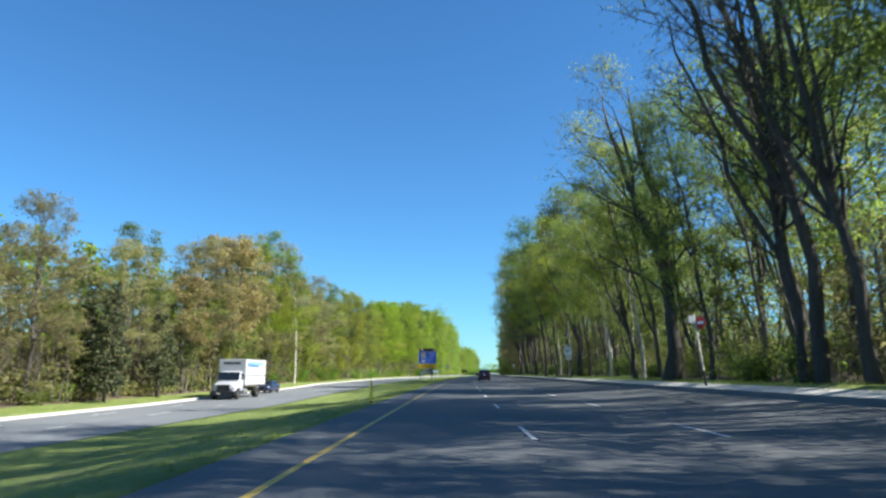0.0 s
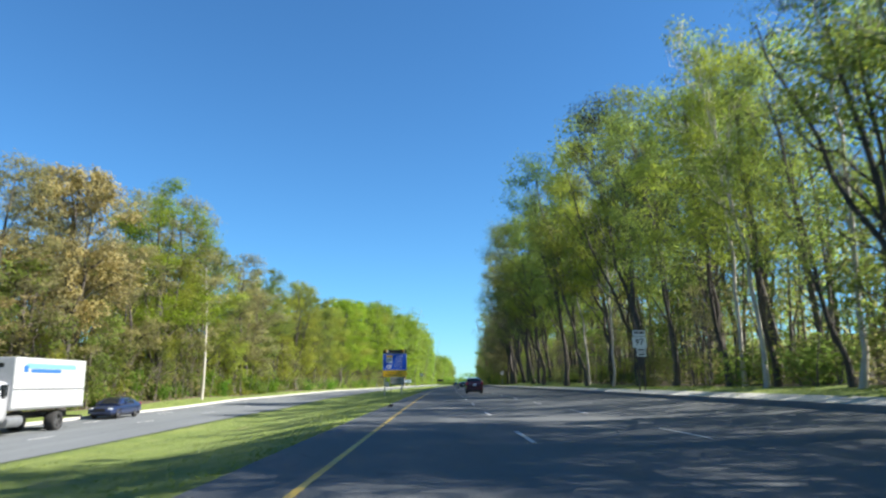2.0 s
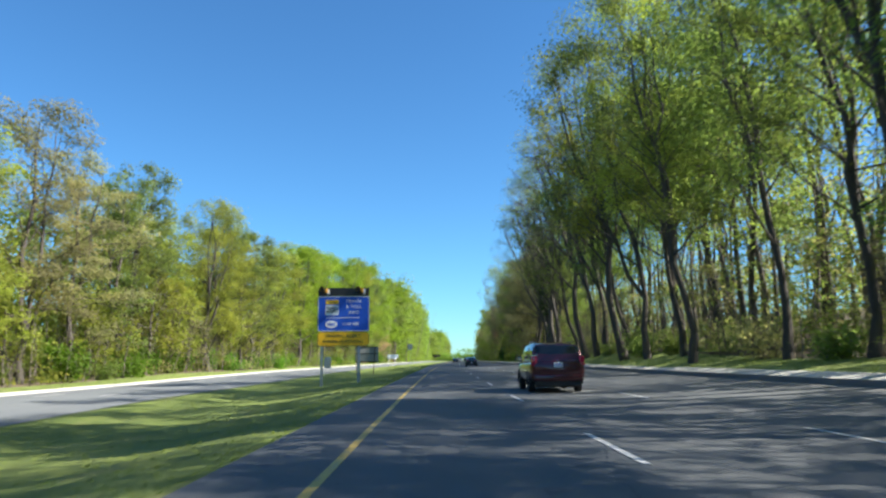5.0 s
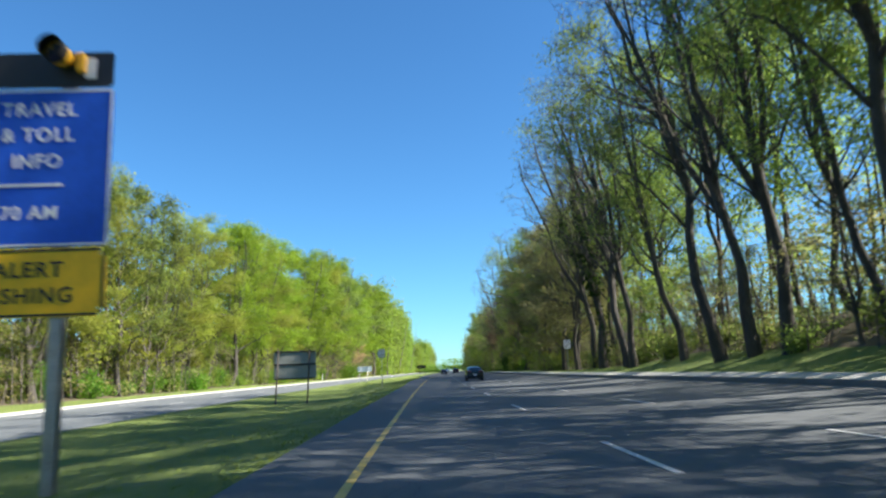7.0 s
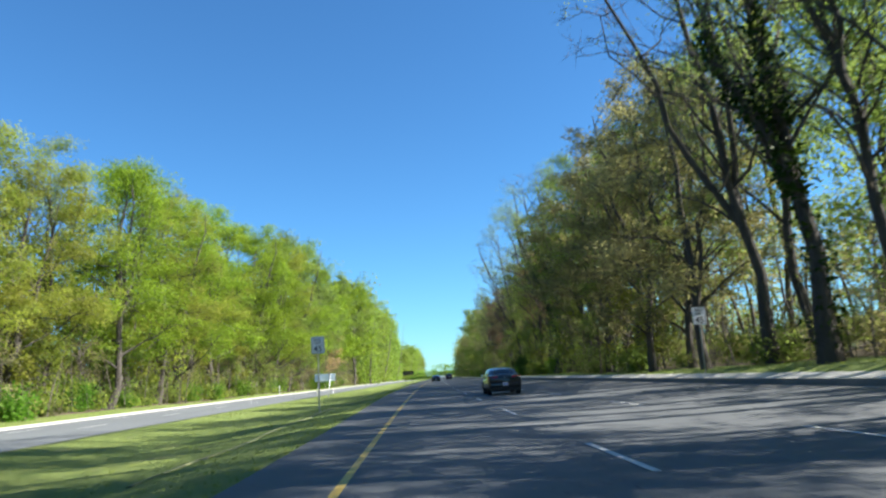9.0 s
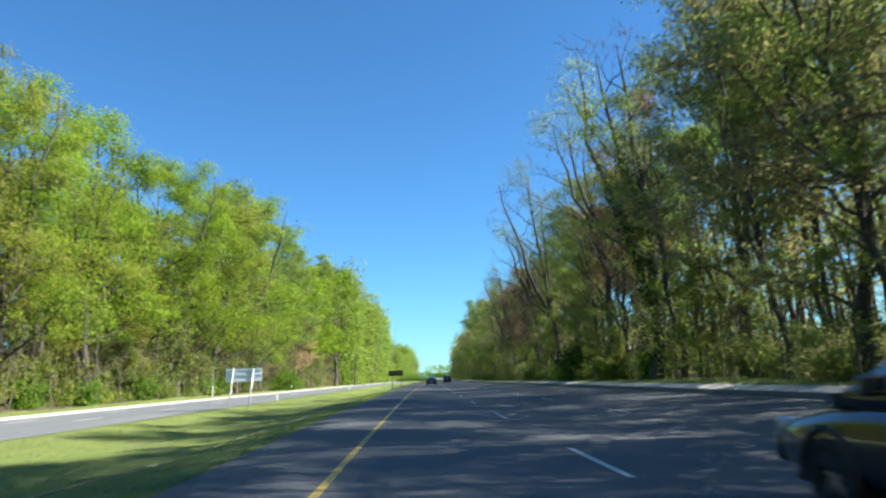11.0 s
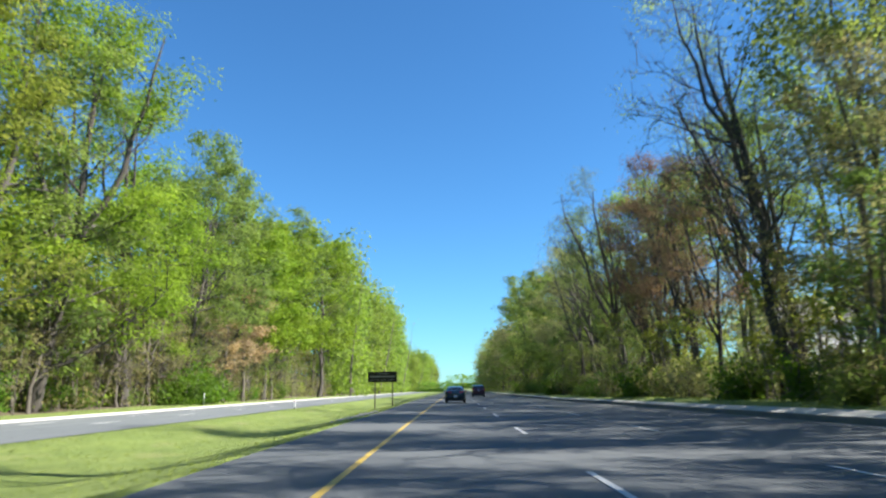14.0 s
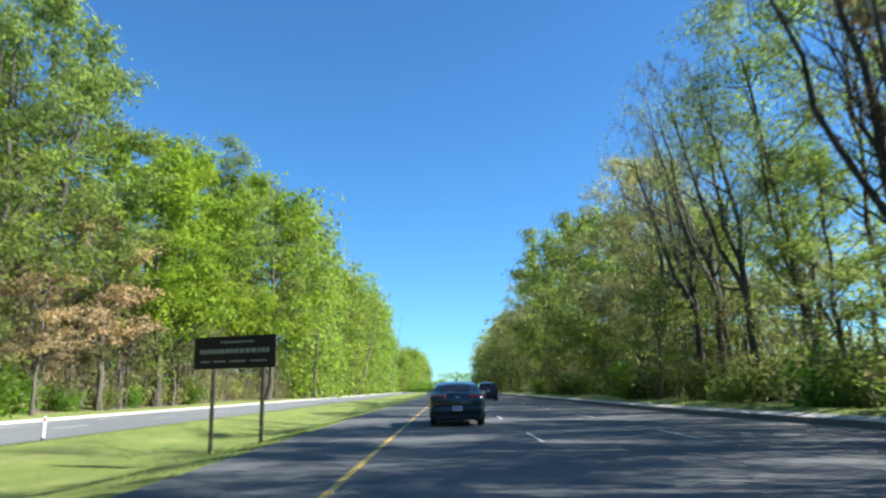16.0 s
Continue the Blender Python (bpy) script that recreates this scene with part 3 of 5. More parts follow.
def kind(key, makes, bark, leaf, label, name="tree"):
    KINDS[key] = [tree_thing(name, m, bark, leaf, label, name) for m in makes]


kind("green", [broadleaf(s, 21, 0.1, 0.29, 28, 24000, 0.205, 0.01, 0.27, 3, 1.2, 0.8, arch=0.1) for s in (11, 12, 13, 14)], BARK_DARK, "green", "tall broadleaf tree in fresh bright green spring leaf")
kind("yellow", [broadleaf(s, 20, 0.1, 0.27, 26, 20000, 0.2, 0.02, 0.24, 3, 1.15, 0.82) for s in (21, 22, 23)], BARK_DARK, "yellow", "tall broadleaf tree in yellow-green spring leaf")
kind("olive", [broadleaf(s, 20, 0.12, 0.26, 26, 10500, 0.245, 0.02, 0.23, 2, 0.9, 0.85) for s in (31, 32, 33)], BARK_DARK, "olive", "tall broadleaf tree with thin olive young leaf")
kind("brown", [broadleaf(s, 19, 0.1, 0.28, 28, 13000, 0.235, 0.02, 0.21, 2, 0.9, twigs=3, thin=0.7) for s in (41, 42, 43)], BARK_DARK, "brown", "tall woodland tree hazy with tan buds")
kind("orange", [broadleaf(51, 18, 0.26, 0.33, 26, 13000, 0.25, 0.0, 0.25, 2, 0.95, twigs=3)], BARK_DARK, "orange", "round-crowned tree in orange-tan bud")
kind("red", [broadleaf(s, 20, 0.22, 0.25, 26, 10500, 0.2, 0.04, 0.17, 3, 0.95, twigs=4, thin=0.6) for s in (61, 62)], BARK_DARK, "red", "woodland tree with red-brown opening buds")
kind("pink", [broadleaf(71, 12, 0.14, 0.3, 18, 6500, 0.22, 0.0, 0.16, 2, 0.95)], BARK_GREY, "pink", "small tree in pinkish tan blossom")
kind("lean_yellow", [broadleaf(s, 22, 0.28, 0.21, 25, 14500, 0.195, 0.09, 0.18, 2, 0.95, twigs=3, thin=0.8, sweep=0.08) for s in (24, 25)], BARK_DARK, "yellow", "tall tree in yellow-green leaf reaching over the road")
kind("lean_olive", [broadleaf(s, 22, 0.26, 0.20, 25, 14000, 0.185, 0.10, 0.17, 2, 0.95, 0.9, twigs=3, thin=0.75, sweep=0.06) for s in (34, 35, 36)], BARK_DARK, "olive", "tall leaning woodland tree with thin olive leaf")
kind("bare", [broadleaf(s, 23, 0.32, 0.20, 24, 3600, 0.15, 0.09, 0.25, 3, 0.9, 0.4, twigs=6, arch=0.05, thin=0.6, sweep=0.08) for s in (81, 82, 83)], BARK_DARK, "haze", "tall dark-barked tree, nearly leafless, leaning over the road")
kind("ivy", [broadleaf(s, 24, 0.36, 0.20, 20, 4200, 0.17, 0.10, 0.32, 3, 0.9, 0.6, twigs=5, thin=0.65, ivy=2200, sweep=0.05) for s in (91, 92)], BARK_DARK, "haze", "tall dark tree with an ivy-clad leaning trunk")
kind("back_olive", [broadleaf(s, 22, 0.2, 0.24, 20, 8000, 0.28, 0.06, 0.16, 2, 1.1, twigs=1, thin=0.75) for s in (55, 56, 57)], BARK_DARK, "olive", "tall woodland tree in olive leaf behind the front row")
# a high crown added for its shadow on the lanes
kind("shade_caster", [broadleaf(s, 24, 0.45, 0.26, 18, 7000, 0.32, 0.04, 0.18, 2, 1.2, twigs=1, thin=0.8) for s in (65, 66, 67)], BARK_DARK, "olive", "tall tree with a high olive crown, added to shade the lanes")
kind("far_green", [broadleaf(s, 21, 0.12, 0.30, 20, 6500, 0.43, 0.01, 0.25, 1, 1.15, twigs=0) for s in (15, 16)], BARK_DARK, "green", "tall broadleaf tree in fresh bright green spring leaf")
kind("far_olive", [broadleaf(s, 21, 0.1, 0.25, 20, 6800, 0.36, 0.05, 0.17, 1, 1.1, twigs=0, thin=0.8) for s in (17, 18)], BARK_DARK, "olive", "tall woodland tree with thin olive leaf")
kind("pole", [broadleaf(s, 19, 0.45, 0.12, 16, 4500, 0.18, 0.17, 0.11, 1, 0.8, 0.8, thin=0.7) for s in (95, 96, 97)], BARK_GREY, "olive", "slender leaning woodland tree with a thin top")
kind("pine", [broadleaf(s, 24, 0.5, 0.15, 22, 7500, 0.24, 0.03, 0.24, 1, 0.95, 0.85, twigs=1, arch=-0.05, thin=0.45) for s in (131, 132)], BARK_DARK, "needle", "tall dark pine with a high ragged crown")
kind("great", [broadleaf(s, 24, 0.3, 0.22, 26, 5600, 0.18, 0.07, 0.46, 3, 1.0, 0.42, twigs=5, thin=0.75, sweep=0.12) for s in (141, 142)], BARK_DARK, "haze", "great old tree with a thick dark trunk and spreading limbs")
kind("pale_pole", [broadleaf(s, 17, 0.5, 0.12, 14, 2600, 0.18, 0.14, 0.085, 1, 0.8, 0.7, thin=0.7) for s in (143, 144)], BARK_PALE, "olive", "slender pale-barked tree leaning at the wood's edge")
kind("sapling", [broadleaf(s, 7.5, 0.1, 0.26, 14, 1500, 0.25, 0.05, 0.07, 2, 1.6, twigs=1) for s in (121, 122)], BARK_GREY, "olive", "young tree in thin olive leaf at the wood's edge", "sapling")
kind("green_sapling", [broadleaf(s, 7.0, 0.1, 0.28, 14, 1600, 0.27, 0.03, 0.07, 2, 1.7, twigs=1) for s in (123, 124)], BARK_GREY, "yellow", "young tree in yellow-green leaf at the wood's edge", "sapling")
kind("twiggy_sapling", [broadleaf(s, 6.5, 0.1, 0.28, 16, 1500, 0.17, 0.05, 0.06, 3, 1.5, twigs=3, thin=0.7) for s in (125, 126)], BARK_GREY, "brown", "young twiggy tree in tan bud at the wood's edge", "sapling")
kind("conifer", [conifer(s, h, w, 4600) for s, h, w in ((101, 15, 3.4), (102, 13, 3.2))], BARK_DARK, "needle", "dark green conifer with drooping boughs")


def shrub(seed, height, width, count, size):
    rng = np.random.default_rng(seed)
    wood, tips = [], []
    for n in range(11):
        a = n * 2.4
        b = branch(rng, (rng.normal() * 0.2, rng.normal() * 0.2, -0.15), (math.cos(a) * width / height * 0.7, math.sin(a) * width / height * 0.7, 0.9), height * rng.uniform(0.6, 1.05), 0.1, 4, 0.16)
        wood.append(tube(b, np.array((0.03, 0.024, 0.018, 0.012, 0.005)), 3))
        tips += list(b[1:])
        for q in range(3):
            s = branch(rng, b[rng.integers(1, 4)], rng.normal(size=3) * 0.6 + np.array((0, 0, 0.5)), height * 0.35, 0.1, 2, 0.2)
            wood.append(tube(s, np.array((0.012, 0.009, 0.004)), 3))
            tips += [s[1], s[2]]
    tips = np.array(tips)
    p = tips[rng.integers(0, len(tips), count)] + rng.normal(size=(count, 3)) * np.array((0.3, 0.3, 0.22)) * width / 1.6
    p[:, 2] = np.abs(p[:, 2]) + 0.05
    return join(wood), leaves_at(rng, p, size), None


KINDS["bush"] = [tree_thing("bush", shrub(s, 2.4, 1.9, 1500, 0.24), BARK_GREY, "bush", "leafy green bush at the wood's edge", "bush") for s in (111, 112)]
KINDS["scrub"] = [tree_thing("bush", shrub(s, 2.0, 1.8, 1000, 0.2), BARK_GREY, "olive", "thin olive scrub bush at the wood's edge", "bush") for s in (113, 114)]
KINDS["dry"] = [tree_thing("bush", shrub(s, 2.2, 1.9, 900, 0.18), BARK_GREY, "brown", "twiggy tan brush at the wood's edge", "bush") for s in (115, 116)]
KINDS["evergreen_bush"] = [tree_thing("bush", shrub(117, 3.4, 2.7, 6500, 0.19), BARK_DARK, "evergreen", "dense dark evergreen bush", "bush")]

plant = random.Random(5)


def put_tree(key, x, y, scale=1.0, turn=None, group=""):
    src = plant.choice(KINDS[key])
    z = float(ground_level(x, y)) - 0.05
    if turn is None:
        turn = plant.uniform(0, 360) if x < 0 else plant.uniform(140, 220)
    tall = scale * plant.uniform(0.92, 1.1)
    ob = copy_thing(src, on_road(x, y, z, turn) @ Matrix.Diagonal((scale, scale, tall, 1)))
    if group:
        ob["group"] = group
    return ob


def along(plan, y):
    for upto, keys in plan:
        if y < upto:
            return plant.choice(keys)
    return plant.choice(plan[-1][1])


LEFT_PLAN = ((50, ["olive", "brown", "yellow", "conifer"]), (86, ["brown", "brown", "olive", "conifer", "brown"]), (106, ["orange", "brown", "brown"]),
             (122, ["brown", "brown"]), (165, ["brown", "brown", "yellow", "brown", "olive"]), (205, ["yellow", "yellow", "olive"]), (238, ["yellow", "yellow", "olive"]),
             (300, ["green", "green", "green", "yellow"]), (352, ["green", "green", "olive", "yellow"]), (900, ["far_green", "far_green", "olive", "olive", "brown"]))
RIGHT_PLAN = ((26, ["bare", "lean_olive", "bare"]), (66, ["bare", "lean_olive", "bare", "pole"]), (100, ["lean_olive", "pole", "lean_olive", "lean_yellow"]), (150, ["lean_yellow", "lean_olive", "pole", "lean_yellow", "lean_olive"]), (206, ["bare", "lean_olive", "bare"]),
              (248, ["brown", "lean_olive", "brown"]), (300, ["brown", "brown", "lean_olive", "red"]), (330, ["red", "lean_olive", "bare", "brown"]), (364, ["lean_olive", "bare", "brown", "bare"]), (900, ["far_olive", "far_olive", "brown"]))
# how high the two edges of the wood stand along the road
LEFT_TOP = ((0, 14), (44, 14), (68, 13), (88, 16.5), (112, 19), (128, 22.5), (170, 23), (206, 23), (228, 25), (255, 25.5), (290, 28.5), (320, 31), (355, 30), (400, 34), (440, 38))
RIGHT_TOP = ((0, 20), (40, 18), (80, 18), (95, 20), (110, 23.5), (160, 24), (190, 22), (215, 19), (235, 20.5), (255, 19), (268, 16.5), (280, 13.5), (302, 14.5), (322, 16.5), (350, 19), (400, 20), (440, 21))
TALL = {k: v for v, ks in ((21, "green far_green far_olive"), (20, "yellow olive red"), (19, "brown pole"), (18, "orange"), (22, "lean_yellow lean_olive back_olive"), (23, "bare"), (18.5, "conifer")) for k in ks.split()}
for side, plan in ((-1, LEFT_PLAN), (1, RIGHT_PLAN)):
    group = "trees along the far verge" if side < 0 else "trees along the near verge"
    # the near row starts outside the view: unseen trees that shade the road
    y = 44.0 if side < 0 else 3.0
    while y < 440:
        inset = float(smooth_between(y, ((0, 3.0), (90, 2.4), (110, 1.6), (165, 1.8), (200, 3.0), (300, 3.2), (330, 4.2), (440, 4.2))))
        near = LEFT_OUT - (5.2 if y < 350 else 3.8) - plant.uniform(0, 3.0 if y < 350 else 6.5) if side < 0 else float(right_edge(y)) + inset + plant.uniform(0, 3.0)
        top = (plant.uniform(0.8, 1.08) if side < 0 else plant.uniform(0.88, 1.06)) * float(smooth_between(y, LEFT_TOP if side < 0 else RIGHT_TOP))
        key = along(plan, y)
        size = top / TALL[key] * (0.8 if side > 0 and 57 < y < 75 else 1.0)
        put_tree(key, near, y, size, None, group)
        if plant.random() < (0.25 if side < 0 else 0.45 if 150 < y < 206 or y > 305 else 0.2 if y < 30 else 0.75):
            key = plant.choice(["pole", "back_olive", "back_olive"]) if side > 0 else along(plan, y)
            put_tree(key, near + side * plant.uniform(3.5, 7), y + plant.uniform(1, 4), top / TALL[key] * plant.uniform(0.9, 1.08), None, group)
        y += plant.uniform(5.5, 8.5) if side < 0 else plant.uniform(6.5, 9.5) if 155 < y < 204 else plant.uniform(4.8, 7.4)
put_tree("pink", -29.6, 372, 1.45)
put_tree("pink", -28.8, 361, 0.95)
for y, size in ((346, 1.5), (350.5, 2.0), (355, 1.7)):
    put_tree("bush", -28.8, y, size, None, "bushes along the wood's edge")
put_tree("green", -32.5, 123, 1.12)
put_tree("orange", -32.0, 103, 1.05)
put_tree("far_green", 5.5, 708, 0.5)
put_tree("conifer", -28.6, 66, 0.78)
put_tree("conifer", -29.4, 78, 0.8)
put_tree("lean_yellow", 15.6, 60, 0.82, 185)
put_tree("bare", 15.2, 35.5, 1.12, 175)
put_tree("bare", 16.2, 38.5, 1.05, 195)
put_tree("pine", 15.2, 95, 0.98, 180)
put_tree("bare", 14.9, 171.5, 1.1, 178)
put_tree("bare", 15.8, 166, 1.08, 190)
put_tree("bare", 14.6, 187.6, 1.05, 170)
put_tree("brown", 15.4, 231, 1.1)
put_tree("red", 16.0, 322, 0.86, 180)
put_tree("bare", 15.4, 331, 0.84, 180)
put_tree("bare", 16.0, 350, 0.84, 170)
put_tree("great", 15.0, 55.5, 1.0, 182)
for x, y in ((14.6, 61), (15.4, 68), (14.8, 74), (16, 79), (15.2, 104), (15.6, 116)):
    put_tree("pale_pole", x, y, 1.0, plant.uniform(150, 210), "trees along the near verge")
put_tree("bare", 15.3, 202, 1.05, 176)
put_tree("bare", 15.6, 262, 1.0, 178)
put_tree("lean_yellow", 17.8, 270, 0.78, 178)
# two trees added deep in the wood to shade the road
for x, y in ((26, 54), (27, 49)):
    put_tree("back_olive", x, y, 0.9)
y = 8.0
while y < 352:      # high crowns further in, mostly unseen, added to shade the lanes
    put_tree("shade_caster", float(right_edge(y)) + plant.uniform(8.5, 12.5), 50.0 if 54 < y < 76 else y, plant.uniform(0.95, 1.1) * (0.78 if y > 258 else 1.0), None, "trees along the near verge")
    y = 262.0 if 240 < y < 258 else y
    y += plant.uniform(6, 8) if y < 34 else plant.uniform(11, 14) if 140 < y < 205 else plant.uniform(12, 16) if y > 248 else plant.uniform(18, 26)
# two added crowns for shade, two bare trees between them
for key, x, y in (("shade_caster", 20.5, 297), ("bare", 17.5, 303.5), ("shade_caster", 22.5, 308), ("bare", 18.5, 312)):
    put_tree(key, x, y, 0.84, None, "trees along the near verge")
put_tree("ivy", 14.7, 196.6, 1.05, 180)
put_tree("bare", 14.7, 284, 0.96, 180)
# more crowns added where the road needs shade
for x, y in ((20.5, 274), (21.0, 269), (22.5, 177), (20.5, 150), (22, 156)):
    put_tree("shade_caster", x, y, 0.84, None, "trees along the near verge")
put_tree("ivy", 14.6, 252, 1.05, 180)
put_tree("evergreen_bush", 14.4, 272, 1.0)
for x, y in ((13.9, 262), (13.7, 264.5), (14.3, 259.5)):
    put_tree("green_sapling", x, y, 0.42, None, "saplings along the wood's edge")
put_tree("bare", 15.5, 300.5, 0.92, 178)
for x, y, size in ((18.6, 333, 0.6), (17.2, 339, 0.55), (19.5, 345, 0.62), (17.5, 352, 0.58), (19.0, 359, 0.62)):
    put_tree("olive", x, y, size, None, "trees along the near verge")
# crowns beside the view, added to throw shade across the road
for x, y in ((19.5, 24), (21, 27.5), (20, 31), (20.5, 242), (21.5, 246.5)):
    put_tree("shade_caster", x, y, 0.86, None, "trees along the near verge")
for x, y, size in ((15.6, 316, 0.74), (16.8, 328, 0.8), (18.0, 321, 0.82)):
    put_tree("red", x, y, size, None, "trees along the near verge")
y = 10.0
while y < 400:
    if y > 40:
        put_tree(plant.choice(["dry", "dry", "scrub", "scrub"] if y < 96 else ["scrub", "bush", "bush", "bush"]), LEFT_OUT - 4.8 - plant.uniform(0, 2), y, plant.uniform(0.7, 1.3), None, "bushes along the wood's edge")
        for _ in range(2 if y < 285 else 3):
            put_tree(plant.choice(["twiggy_sapling", "sapling"] if y < 96 else ["green_sapling", "green_sapling", "sapling", "twiggy_sapling"] if y < 215 else ["sapling", "green_sapling", "twiggy_sapling", "twiggy_sapling"] if y < 285 else ["twiggy_sapling", "twiggy_sapling", "twiggy_sapling", "sapling"]), LEFT_OUT - 5.0 - plant.uniform(0, 3.5), y + plant.uniform(0, 6), plant.uniform(0.7, 1.5) * (1.0 if y < 285 else 1.35), None, "saplings along the wood's edge")
    for k in range(2 if y > 215 else 0):
        put_tree(plant.choice(["green_sapling", "sapling", "bush", "scrub"]), float(right_edge(y)) + 2.2 + plant.uniform(0, 2.5), y + plant.uniform(0, 6), plant.uniform(0.55, 0.95), None, "saplings along the wood's edge")
    put_tree(plant.choice(["scrub", "dry", "scrub", "bush" if y > 220 else "scrub"]), float(right_edge(y)) + (2.4 if y > 215 else 3.6) + plant.uniform(0, 2.5), y + 3, plant.uniform(0.6, 1.2), None, "bushes along the wood's edge")
    if plant.random() < 0.8:
        put_tree(plant.choice(["twiggy_sapling", "sapling", "twiggy_sapling"]), float(right_edge(y)) + 4 + plant.uniform(0, 4), y + plant.uniform(0, 5), plant.uniform(0.7, 1.15), None, "saplings along the wood's edge")
    y += plant.uniform(5, 8)
for made in KINDS.values():
    for ob in made:
        for o in (*ob.children_recursive, ob):
            bpy.data.objects.remove(o)


def woods(seed, length, depth, height, count, size, tints, stems=24, low=0.4, share=0.35, thin=1.0, blobs=190, swell=1.0):
    """A stretch of woodland seen behind the front trees: stems and leaf, one mesh."""
    rng = np.random.default_rng(seed)
    wood = []
    for n in range(stems):
        x, y, h = rng.uniform(0, depth), rng.uniform(0, length), height * rng.uniform(0.5, 0.82)
        p = branch(rng, (x, y, -1.5), (rng.normal() * 0.1, rng.normal() * 0.1, 1), h, 0, 4, 0.06)
        wood.append(tube(p, np.linspace(rng.uniform(0.1, 0.2) * height / 20, 0.02, 5), 4))
        for q in range(6):
            b = p[rng.integers(1, 5)]
            wood.append(spike(b, b + (rng.normal(size=3) * 0.6 + np.array((0, 0, 0.6))) * h * 0.16, 0.03 * height / 20 + 0.008))
    wv, wf = join(wood)
    m = blobs
    centres = np.stack([rng.uniform(0, depth, m), rng.uniform(0, length, m), height * np.where(rng.random(m) < low, rng.uniform(0, 0.32, m), rng.beta(1.7, 1.2, m))], 1)
    top = height * (0.8 + 0.2 * np.sin(centres[:, 1] * 0.55 + seed) * np.cos(centres[:, 0] * 0.9))
    centres[:, 2] = np.minimum(centres[:, 2], top)
    radius = rng.uniform(0.9, 2.0, m) * min(1.0, height / 12) * swell
    lv, lf = clumped(rng, centres, radius, count, size, thin, 0.7)
    faces = clean(wf) + [tuple(f) for f in (lf + len(wv)).tolist()]
    which = [0] * len(wf) + (1 + (rng.random(len(lf)) < share)).astype(int).tolist()
    return mesh("woodland", np.concatenate([wv, lv]), faces, [BARK_GREY, LEAF[tints[0]], LEAF[tints[1]]], which)


CHUNKS = {"left_early": woods(201, 32, 11, 17, 11500, 0.43, ("brown", "olive"), 40), "left": woods(202, 32, 11, 18, 10000, 0.45, ("olive", "yellow")), "left_late": woods(203, 32, 11, 21, 10000, 0.47, ("green", "olive")),
          "right": woods(204, 32, 7, 21, 20000, 0.3, ("olive", "brown"), 40, low=0.45, thin=0.6), "right_late": woods(205, 32, 7, 20, 21000, 0.33, ("olive", "brown"), 40, low=0.5, thin=0.6),
          "far_left": woods(209, 32, 11, 21, 4500, 0.8, ("green", "olive"), 8, 0.3), **{"end_left" + k: woods(213 + n, 32, 11, 46, 11000, 1.0, ("green", "olive"), 6, 0.3, 0.62, blobs=420, swell=2.3) for n, k in enumerate("abc")}, **{"end_right" + k: woods(220 + n, 32, 11, 36, 9500, 0.95, ("olive", "brown"), 6, 0.3, blobs=420, swell=2.0) for n, k in enumerate("abc")}, "hedge": woods(214, 32, 8, 12, 7500, 0.9, ("bush", "olive"), 3, 0.7, blobs=420, swell=1.5), "right_back": woods(212, 32, 9, 18, 7000, 0.52, ("olive", "brown"), 30, 0.4, 0.4, 0.7),
          "right_thin": woods(208, 32, 11, 20, 11000, 0.34, ("olive", "brown"), thin=0.6), "thicket_left": woods(206, 32, 5, 8, 6200, 0.28, ("olive", "yellow"), 80, 0.6), "thicket_tan": woods(211, 32, 5, 8, 6200, 0.265, ("brown", "olive"), 80, 0.6),
          "thicket_right": woods(207, 32, 4.5, 6.0, 12500, 0.19, ("olive", "brown"), 80, 0.75, 0.4, 0.6)}


def put_woods(key, x, y, side, tall=1.0, label="woodland in young leaf standing behind the front trees"):
    ob = tagged(new("woodland", CHUNKS[key]), label, "woodland", kind="stuff")
    ob.matrix_world = on_road(x, y if side > 0 else y + 32, float(ground_level(x, y + 16)), 0 if side > 0 else 180) @ Matrix.Diagonal((1, 1, tall, 1))


for n in range(12):      # the far wood on the opposing side, drawing in towards the road
    put_woods("end_left" + "bca"[n % 3], LEFT_OUT - 2 + min(8.0, n * 1.2) + (0, 2.5, -1.5, 1.0, 3.0)[n % 5], 662 + n * 27 + (0, 7, 3)[n % 3], -1, (0.72, 0.55, 0.64, 0.5)[n % 4])
